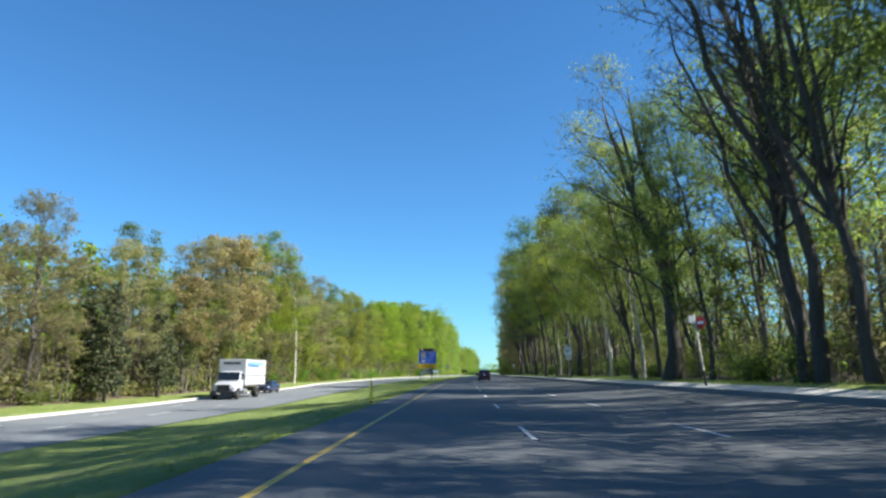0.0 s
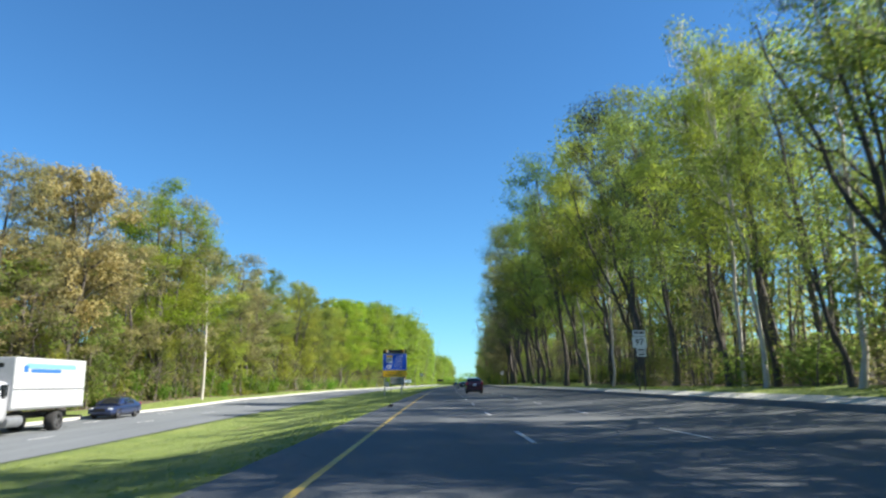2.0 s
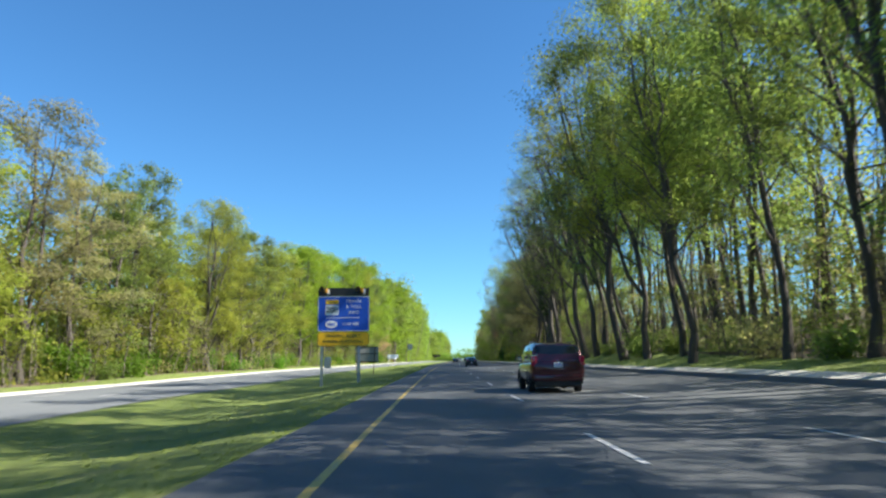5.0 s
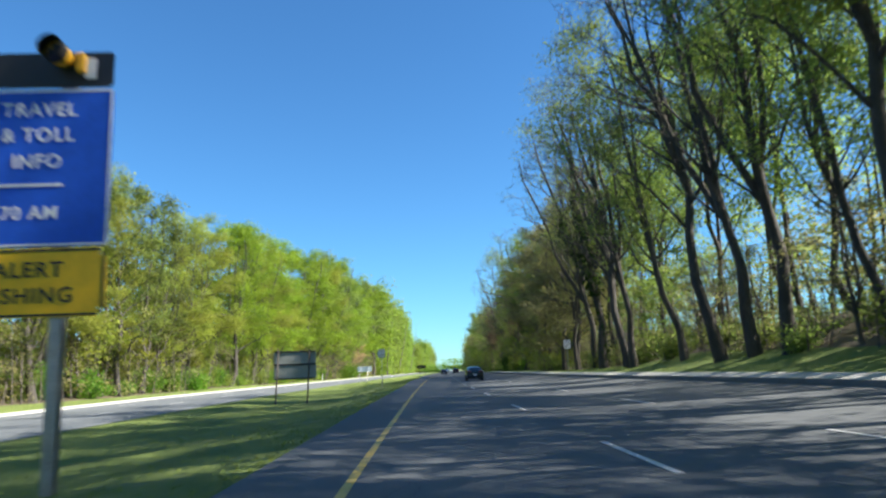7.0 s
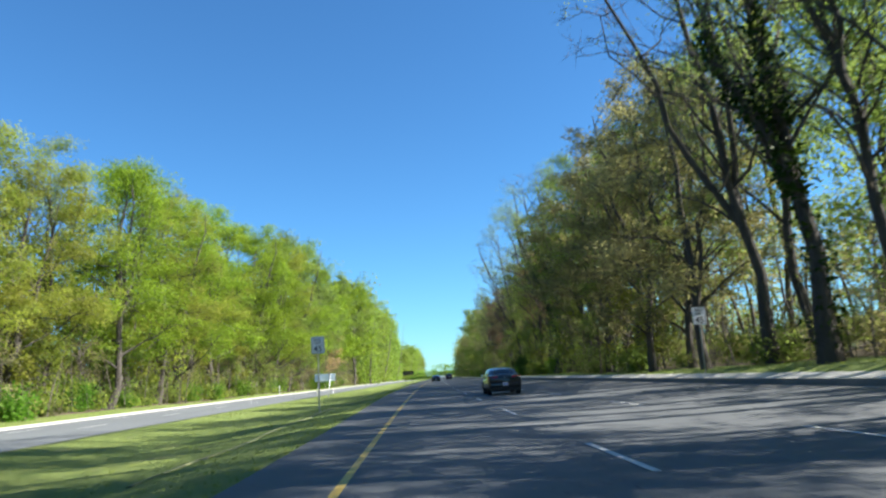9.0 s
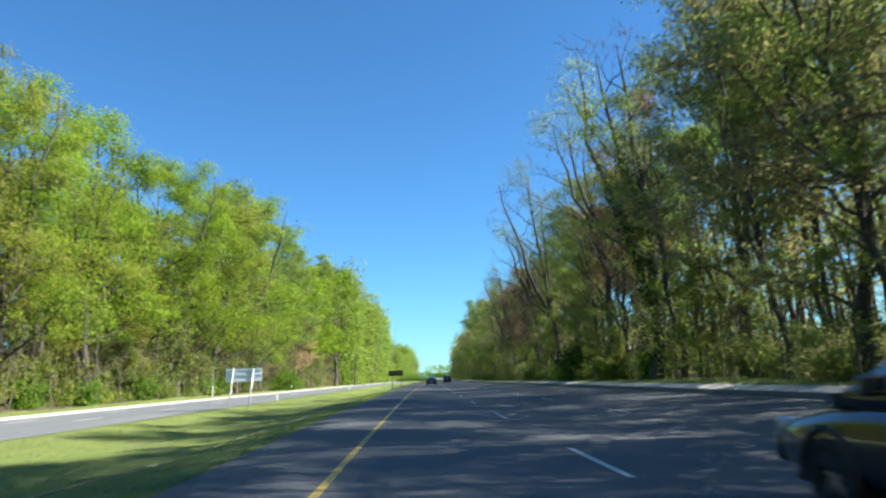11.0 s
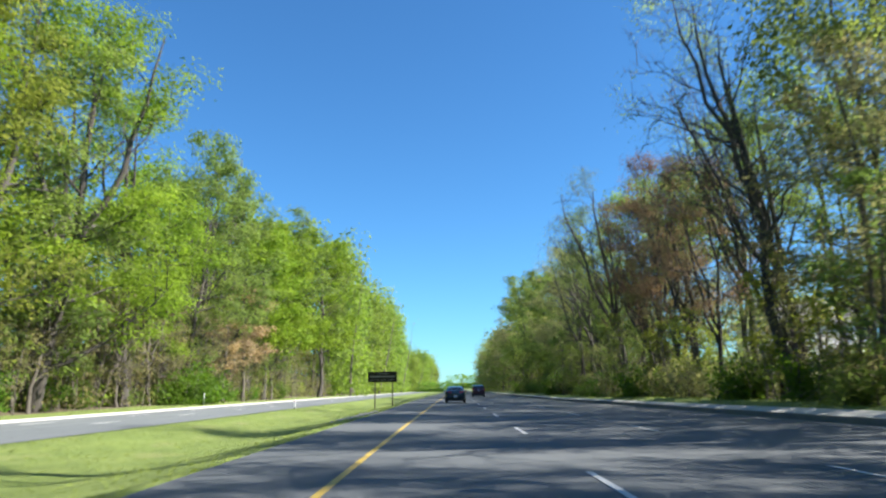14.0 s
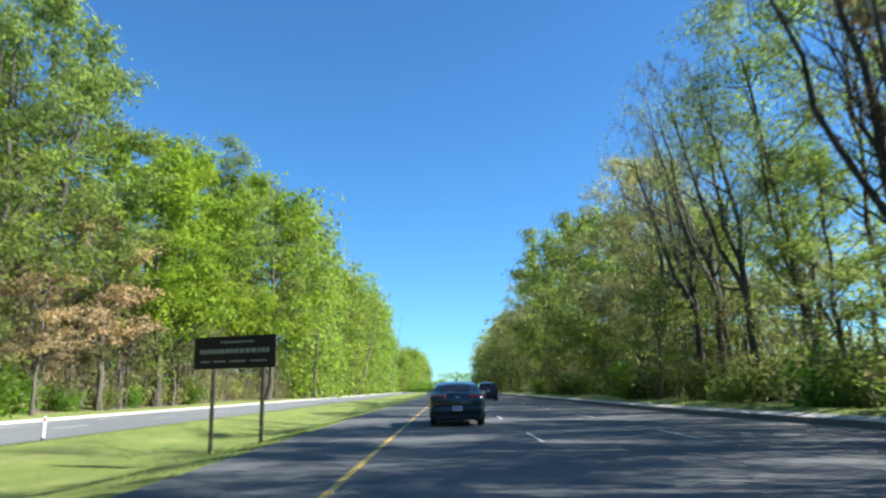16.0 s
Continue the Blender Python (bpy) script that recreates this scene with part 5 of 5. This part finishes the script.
def car(name, x, y, turn, label, colour, length, width, body, roof, belt, wheel_r, axles, rear_lamp, plate_z, tall=False, metal=0.5):
    """A car; its rear bumper stands at the origin and its nose points along y. body: stations (y, half, low, high); roof: stations (y, z)."""
    z0 = float(road_level(x, y)) if x > -5 else float(left_level(y))
    ob = thing(name, x, y, z0 + 0.006, turn, label, "car")
    skin_paint = paint(name + "_paint", colour, 0.28, metal, 0.8, 0.06)
    hull = child("body", lofted("body", skin_paint, [ring(h, lo, hi, yy, 0.42) for yy, h, lo, hi in body]), ob)
    ry, rz = np.array(roof).T
    top = lambda q: float(smooth_between(q, roof))
    low_half, up_half = width * 0.465, width * (0.395 if tall else 0.35)
    peak = max(rz)
    half = lambda q: low_half + (up_half - low_half) * (top(q) - belt) / (peak - belt)
    stations = np.linspace(ry[0], ry[-1], 26)
    rings = []
    for q in stations:
        t, h = max(top(q), belt - 0.05), half(q)
        rings.append([(-low_half, q, belt - 0.12), (low_half, q, belt - 0.12), (low_half, q, belt), (h * 0.99 + 0.02, q, t - 0.09 * (t - belt)), (h * 0.86, q, t - 0.012), (h * 0.4, q, t), (-h * 0.4, q, t), (-h * 0.86, q, t - 0.012), (-h * 0.99 - 0.02, q, t - 0.09 * (t - belt)), (-low_half, q, belt)])
    child("cabin", lofted("cabin", skin_paint, rings), ob)
    front0, front1, back0, back1 = roof[-2][0] + 0.08, ry[-1] - 0.12, ry[0] + (0.10 if not tall else 0.03), roof[1][0] - 0.04
    skin("rear_window", GLASS, top, np.linspace(back0, back1, 8), half, ob, shrink=0.95 if tall else 0.84)
    skin("windscreen", GLASS, top, np.linspace(front0, front1, 8), half, ob, shrink=0.86)
    for side in (-1, 1):
        cuts = np.linspace(roof[1][0] - 0.05, front0 + 0.05, 3)
        for a, b in zip(cuts[:-1], cuts[1:]):
            verts, faces = [], []
            qs = np.linspace(a + 0.05, b - 0.05, 7)
            for q in qs:
                t = top(q)
                for v in (0.08, 0.45, 0.82):
                    zz = belt + v * (t - belt)
                    hh = low_half + (half(q) * 0.99 + 0.02 - low_half) * min(1, v / 0.91)
                    verts.append((side * (hh + 0.006), q, zz))
            for i in range(6):
                for k in range(2):
                    faces.append((i * 3 + k, i * 3 + k + 1, (i + 1) * 3 + k + 1, (i + 1) * 3 + k))
            pane = child("side_window", mesh("side_window", verts, faces, GLASS, smooth=True), ob)
            m = pane.modifiers.new("thick", "SOLIDIFY")
            m.thickness, m.offset = 0.008, 0
        mirror = child("mirror", box("mirror", skin_paint, (0.2, 0.12, 0.15), bevel=0.04, smooth=True), ob, at=pose(side * (low_half + 0.13), front0 + 0.2, belt + 0.08))
        child("glass", box("glass", CHROME, (0.15, 0.006, 0.1), bevel=0.0), mirror, at=pose(0, -0.062, 0))
        lx, lz, lw, lh = rear_lamp
        lamp = child("tail_lamp", box("tail_lamp", TAIL, (lw, 0.2, lh), bevel=0.04, smooth=True), ob, "red tail lamp", pose(side * lx, 0.1, lz, 0, 0, side * 12))
        child("chrome_strip", box("chrome_strip", CHROME, (lw * 1.05, 0.02, 0.025), bevel=0.005), lamp, at=pose(-side * 0.03, -0.1, lh * 0.5))
        child("headlamp", box("headlamp", LAMP, (0.34, 0.2, 0.15), bevel=0.05, smooth=True), ob, at=pose(side * width * 0.36, length - 0.17, 0.68 if not tall else 0.86, 0, 0, side * -22))
        child("door_handle", box("door_handle", CHROME, (0.03, 0.2, 0.03), bevel=0.008), ob, at=pose(side * (width * 0.5 - 0.005), length * 0.47, belt - 0.13))
        for ax in axles:
            wheel(ob, side * (width / 2 - 0.13), ax, wheel_r, 0.23)
            v, f = tube([(side * (width / 2 - 0.02), ax + (wheel_r + 0.05) * math.cos(a), wheel_r + (wheel_r + 0.05) * math.sin(a)) for a in np.linspace(-0.15, math.pi + 0.15, 14)], [0.032] * 14, 6)
            child("wheel_arch", mesh("wheel_arch", v, f, TRIM, smooth=True), ob)
    child("rear_bumper", box("rear_bumper", skin_paint, (width * 0.9, 0.16, 0.24), bevel=0.06, smooth=True), ob, at=pose(0, 0.03, 0.52))
    child("valance", box("valance", TRIM, (width * 0.84, 0.14, 0.2), bevel=0.04), ob, "black lower valance", pose(0, 0.06, 0.32))
    child("front_bumper", box("front_bumper", skin_paint, (width * 0.88, 0.16, 0.28), bevel=0.06, smooth=True), ob, at=pose(0, length - 0.06, 0.48))
    child("grille", box("grille", TRIM, (width * 0.42, 0.06, 0.2), bevel=0.02), ob, at=pose(0, length + 0.015, 0.62))
    plate = child("number_plate", box("number_plate", PLATE, (0.31, 0.02, 0.16), bevel=0.005), ob, "white number plate with plain bars", pose(0, -0.06 if not tall else -0.045, plate_z))
    for k in range(5):
        child("bar", box("bar", BLUE_SIGN, (0.028, 0.004, 0.07), bevel=0), plate, at=pose(-0.1 + k * 0.05, -0.012, 0))
    child("emblem", box("emblem", CHROME, (0.12, 0.02, 0.05), bevel=0.01), ob, at=pose(0, -0.03, rear_lamp[1] - 0.02))
    child("underside", box("underside", TRIM, (width * 0.8, length * 0.92, 0.1), bevel=0.02), ob, at=pose(0, length / 2, 0.24))
    if tall:
        for side in (-1, 1):
            child("roof_rail", rod("roof_rail", TRIM, (side * up_half * 0.9, ry[0] + 0.6, peak + 0.03), (side * up_half * 0.9, ry[-1] - 1.5, peak + 0.02), 0.018, 6), ob)
    else:
        child("antenna_fin", box("antenna_fin", skin_paint, (0.05, 0.16, 0.07), bevel=0.02), ob, at=pose(0, ry[0] + 1.1, peak + 0.03))
    return ob


SEDAN = dict(length=4.85, width=1.85, belt=0.98, wheel_r=0.33, axles=(1.02, 3.82), rear_lamp=(0.62, 0.96, 0.52, 0.12), plate_z=0.58,
             body=((-0.02, 0.78, 0.42, 0.92), (0.04, 0.87, 0.34, 1.07), (0.3, 0.915, 0.28, 1.1), (0.9, 0.925, 0.24, 1.05), (2.2, 0.925, 0.22, 0.97), (3.4, 0.92, 0.22, 0.95), (4.2, 0.9, 0.24, 0.84), (4.65, 0.84, 0.28, 0.76), (4.82, 0.72, 0.36, 0.66)),
             roof=((0.55, 1.06), (1.3, 1.37), (2.1, 1.455), (2.7, 1.42), (3.75, 0.97)))
SUV = dict(length=4.85, width=1.94, belt=1.12, wheel_r=0.37, axles=(0.98, 3.85), rear_lamp=(0.84, 1.12, 0.2, 0.36), plate_z=0.98, tall=True,
           body=((-0.02, 0.84, 0.48, 1.08), (0.06, 0.93, 0.4, 1.16), (0.5, 0.965, 0.34, 1.16), (1.2, 0.97, 0.32, 1.14), (2.6, 0.97, 0.32, 1.12), (3.6, 0.96, 0.32, 1.1), (4.3, 0.94, 0.34, 1.04), (4.7, 0.88, 0.38, 0.94), (4.84, 0.78, 0.46, 0.82)),
           roof=((0.05, 1.12), (0.3, 1.70), (1.3, 1.78), (2.7, 1.74), (3.75, 1.1)))
car("sedan", 0.42, 333.0, 0, "dark teal-grey sedan driving beside the yellow line", (0.010, 0.022, 0.034), **SEDAN)
car("suv", 4.05, 123.0, 0, "dark red sport utility vehicle with a black rear window", (0.055, 0.006, 0.014), **SUV)
car("suv", 4.05, 379.0, 0, "dark maroon sport utility vehicle far ahead", (0.05, 0.008, 0.015), **SUV)
car("sedan", 4.0, 209.5, 0, "black sedan ahead in the middle lane", (0.012, 0.014, 0.018), **SEDAN)
car("sedan", -23.3, 98.0, 180, "small dark blue car in the opposing lanes", (0.03, 0.05, 0.13), **SEDAN)
car("suv", 0.5, 452.0, 0, "white sport utility vehicle in the far distance", (0.6, 0.6, 0.6), metal=0.0, **SUV)

TRUCK_WHITE = paint("truck_white", (0.43, 0.44, 0.46), 0.35, 0.0, 0.3, 0.1)
BOX_WHITE = paint("box_white", (0.43, 0.44, 0.45), 0.45, 0.0, 0.0, 0.12)
BLUE_STRIPE = paint("blue_stripe", (0.03, 0.13, 0.55), 0.4)
PALE_STRIPE = paint("pale_blue_stripe", (0.16, 0.35, 0.72), 0.4)


def box_truck(x, y):
    """A delivery truck; the nose stands at the origin, the tail along y."""
    ob = thing("box_truck", x, y, float(left_level(y + 4)) + 0.012, 0, "white box truck with a blue stripe in the opposing lanes", "truck")
    cargo = child("cargo_box", box("cargo_box", BOX_WHITE, (2.45, 6.3, 2.35), bevel=0.04), ob, "white cargo box", pose(0, 5.35, 2.28))
    for side in (-1, 1):
        child("stripe", box("stripe", BLUE_STRIPE, (0.01, 2.6, 0.16), bevel=0), cargo, "blue stripe", pose(side * 1.232, -0.6, 0.58))
        child("stripe", box("stripe", PALE_STRIPE, (0.01, 4.4, 0.22), bevel=0), cargo, "pale blue stripe", pose(side * 1.232, -0.1, 0.8))
        child("badge", box("badge", BLUE_STRIPE, (0.012, 0.34, 0.3), bevel=0), cargo, at=pose(side * 1.233, -2.3, 0.66))
        child("rail", box("rail", STEEL, (0.03, 6.25, 0.06), bevel=0.01), cargo, at=pose(side * 1.235, 0, -0.25))
        child("rail", box("rail", STEEL, (0.03, 6.25, 0.1), bevel=0.01), cargo, at=pose(side * 1.235, 0, -1.12))
    for k in range(6):
        child("bar", box("bar", TRIM, (0.2, 0.01, 0.2), bevel=0), cargo, at=pose(-0.68 + k * 0.26, -3.152, 0.82))
    nose = [ring(h, lo, hi, yy, 0.45) for yy, h, lo, hi in ((0.05, 0.85, 0.62, 1.25), (0.2, 0.98, 0.55, 1.38), (0.9, 1.04, 0.52, 1.5), (1.3, 1.08, 0.5, 1.56))]
    child("bonnet", lofted("bonnet", TRUCK_WHITE, nose), ob)
    cab = [ring(h, lo, hi, yy, 0.35) for yy, h, lo, hi in ((1.22, 1.06, 0.5, 1.5), (1.32, 1.08, 0.5, 1.62), (1.62, 1.08, 0.5, 2.32), (1.8, 1.07, 0.5, 2.42), (2.15, 1.07, 0.5, 2.42))]
    child("cab", lofted("cab", TRUCK_WHITE, cab), ob)
    child("windscreen", box("windscreen", GLASS, (1.86, 0.03, 0.72), bevel=0.01), ob, at=pose(0, 1.41, 1.97, -23, 0, 0))
    child("grille", box("grille", TRIM, (1.1, 0.06, 0.5), bevel=0.02), ob, at=pose(0, 0.05, 0.98))
    child("bumper", box("bumper", TRIM, (2.2, 0.24, 0.36), bevel=0.04), ob, "black front bumper", pose(0, -0.02, 0.5))
    child("plate", box("plate", PLATE, (0.3, 0.01, 0.14), bevel=0), ob, at=pose(-0.35, -0.146, 0.5))
    child("chassis", box("chassis", TRIM, (0.9, 8.0, 0.26), bevel=0.02), ob, at=pose(0, 4.4, 0.8))
    child("rear_step", box("rear_step", TRIM, (2.3, 0.3, 0.1), bevel=0.02), ob, at=pose(0, 8.55, 0.62))
    for side in (-1, 1):
        child("headlamp", box("headlamp", LAMP, (0.3, 0.12, 0.22), bevel=0.04), ob, at=pose(side * 0.82, 0.14, 0.95))
        child("side_window", box("side_window", GLASS, (0.02, 0.5, 0.52), bevel=0.01), ob, at=pose(side * 1.075, 1.82, 1.98))
        child("mirror", box("mirror", TRIM, (0.12, 0.1, 0.42), bevel=0.03), ob, at=pose(side * 1.3, 1.42, 1.85))
        child("mirror_arm", rod("mirror_arm", TRIM, (side * 1.06, 1.5, 1.7), (side * 1.3, 1.42, 1.75), 0.015, 6), ob)
        child("fuel_tank", rod("fuel_tank", STEEL, (side * 0.86, 2.2, 0.62), (side * 0.86, 3.4, 0.62), 0.26, 16), ob)
        wheel(ob, side * 0.98, 0.85, 0.48, 0.28)
        wheel(ob, side * 0.92, 6.3, 0.48, 0.5)
    return ob


truck = box_truck(-22.3, 76.4)
truck.matrix_world = truck.matrix_world @ Matrix.Scale(1.13, 4)


# ---- a house among the trees, scrap, stones and grass ----
SIDING = surface("pale_siding", (0.55, 0.52, 0.46), (0.66, 0.63, 0.57), 0.6, 0.7, fine=12, bump=0.2, stretch=(0.3, 0.3, 8))
SHINGLE = surface("grey_shingle", (0.12, 0.115, 0.11), (0.2, 0.19, 0.18), 1.0, 0.9, fine=9, bump=0.4)


def house(x, y, turn):
    ob = thing("house", x, y, float(ground_level(x, y)) - 0.4, turn, "pale two-storey house with a grey roof behind the trees", "house")
    w, d, h, top = 11.0, 8.0, 5.4, 8.0
    walls = mesh("wall", [(sx * w / 2, sy * d / 2, z) for z in (0, h) for sx, sy in ((-1, -1), (1, -1), (1, 1), (-1, 1))] + [(-w / 2, 0, top), (w / 2, 0, top)],
                 [(0, 1, 5, 4), (2, 3, 7, 6), (1, 2, 6, 9, 5), (3, 0, 4, 8, 7)], SIDING)
    wall = child("wall", walls, ob)
    for s in (-1, 1):
        slope = math.degrees(math.atan2(top - h, d / 2))
        child("roof", box("roof", SHINGLE, (w + 0.8, math.hypot(d / 2, top - h) + 0.5, 0.16), bevel=0.02), ob, at=pose(0, s * (d / 4 + 0.12), (h + top) / 2 + 0.05, -s * slope, 0, 0))
    child("door", box("door", TRIM, (1.0, 0.08, 2.1), bevel=0.02), wall, at=pose(0.6, -d / 2 - 0.02, 1.35))
    for px in (-4.2, -2.0, 2.6, 4.4):
        for pz in (1.7, 4.2):
            win = child("window", box("window", WHITE_SIGN, (1.15, 0.1, 1.5), bevel=0.01), wall, at=pose(px, -d / 2 - 0.02, pz))
            for q in (-0.34, 0.34):
                child("pane", box("pane", GLASS, (0.92, 0.02, 0.6), bevel=0), win, at=pose(0, -0.055, q))
    for py in (-2.2, 2.2):
        for pz in (1.7, 4.2):
            win = child("window", box("window", WHITE_SIGN, (0.1, 1.15, 1.5), bevel=0.01), wall, at=pose(-w / 2 - 0.02, py, pz))
            for q in (-0.34, 0.34):
                child("pane", box("pane", GLASS, (0.02, 0.92, 0.6), bevel=0), win, at=pose(-0.055, 0, q))
    child("chimney", box("chimney", CONCRETE, (0.8, 0.8, 2.0), bevel=0.03), ob, at=pose(3.2, 0.8, top + 0.2))


house(39.0, 346.0, 10)


def tyre_scrap(x, y):
    rng = np.random.default_rng(4)
    ob = thing("tyre_scrap", x, y, 0.0, 25, "black shredded tyre scrap lying on the shoulder", "tyre scrap")
    for k in range(3):
        pts = [(0.13 * k + 0.1 * q, 0.22 * k + 0.1 * q + rng.normal() * 0.03, 0.04 + 0.08 * abs(math.sin(q * 0.9 + k))) for q in range(4)]
        v, f = tube(pts, (0.03, 0.05, 0.05, 0.02), 6)
        child("strip", mesh("strip", v, f, TYRE, smooth=True), ob)


tyre_scrap(-2.3, 80.0)


def scatter_stones():
    rng = np.random.default_rng(6)
    parts = []
    for k in range(160):
        x, y = -4.9 + rng.normal() * 0.5, 308.5 + rng.normal() * 2.6
        r = rng.uniform(0.03, 0.11)
        z = max(float(ground_level(x, y)), 0.0 if x > road_left(y) else -9)
        v, f = tube([(x, y, z - r * 0.4), (x + 0.3 * r, y, z + r * 0.2), (x, y + 0.2 * r, z + r * 0.7)], (r, r * 1.1, r * 0.3), 5)
        parts.append((v, f))
    v, f = join(parts)
    tagged(new("gravel", mesh("gravel", bent(v), f, STONE)), "loose grey stones spilled along the grass edge", "gravel", kind="stuff")


def grass_tufts():
    """Short blades over the median and the verges, thickest where the eye passes."""
    rng = np.random.default_rng(9)
    n = 55000
    y = rng.uniform(5, 350, n)
    inner = road_left(y)
    u = rng.random(n) ** 1.5
    x = inner - 0.05 - u * (inner - LEFT_IN - 0.4)
    right = rng.random(n) < 0.25
    x = np.where(right, right_edge(y) + 0.5 + rng.random(n) * 3.2, x)
    far = rng.random(n) < 0.12
    x = np.where(far, LEFT_OUT - 0.6 - rng.random(n) * 3.2, x)
    z = ground_level(x, y) - 0.01
    a = rng.uniform(0, np.pi, n)
    h, w = rng.uniform(0.03, 0.075, n) * np.where(right, 1.8, 1.0), rng.uniform(0.008, 0.028, n)
    dx, dy = np.cos(a) * w, np.sin(a) * w
    lean = rng.normal(size=(n, 2)) * 0.04
    verts = np.stack([np.stack([x - dx, y - dy, z], 1), np.stack([x + dx, y + dy, z], 1), np.stack([x + lean[:, 0], y + lean[:, 1], z + h], 1)], 1).reshape(-1, 3)
    tagged(new("grass", mesh("grass", bent(verts), np.arange(3 * n).reshape(-1, 3), GRASS_BLADE)), "short green grass blades on median and verges", "grass", kind="stuff")


STONE = surface("grey_stone", (0.2, 0.2, 0.19), (0.36, 0.35, 0.34), 3, 0.9, fine=30)
GRASS_BLADE = leaf_material("grass_blade", (0.2, 0.265, 0.04), (0.33, 0.385, 0.09), (1.0, 1.0, 0.6), 0.35)
scatter_stones()
grass_tufts()
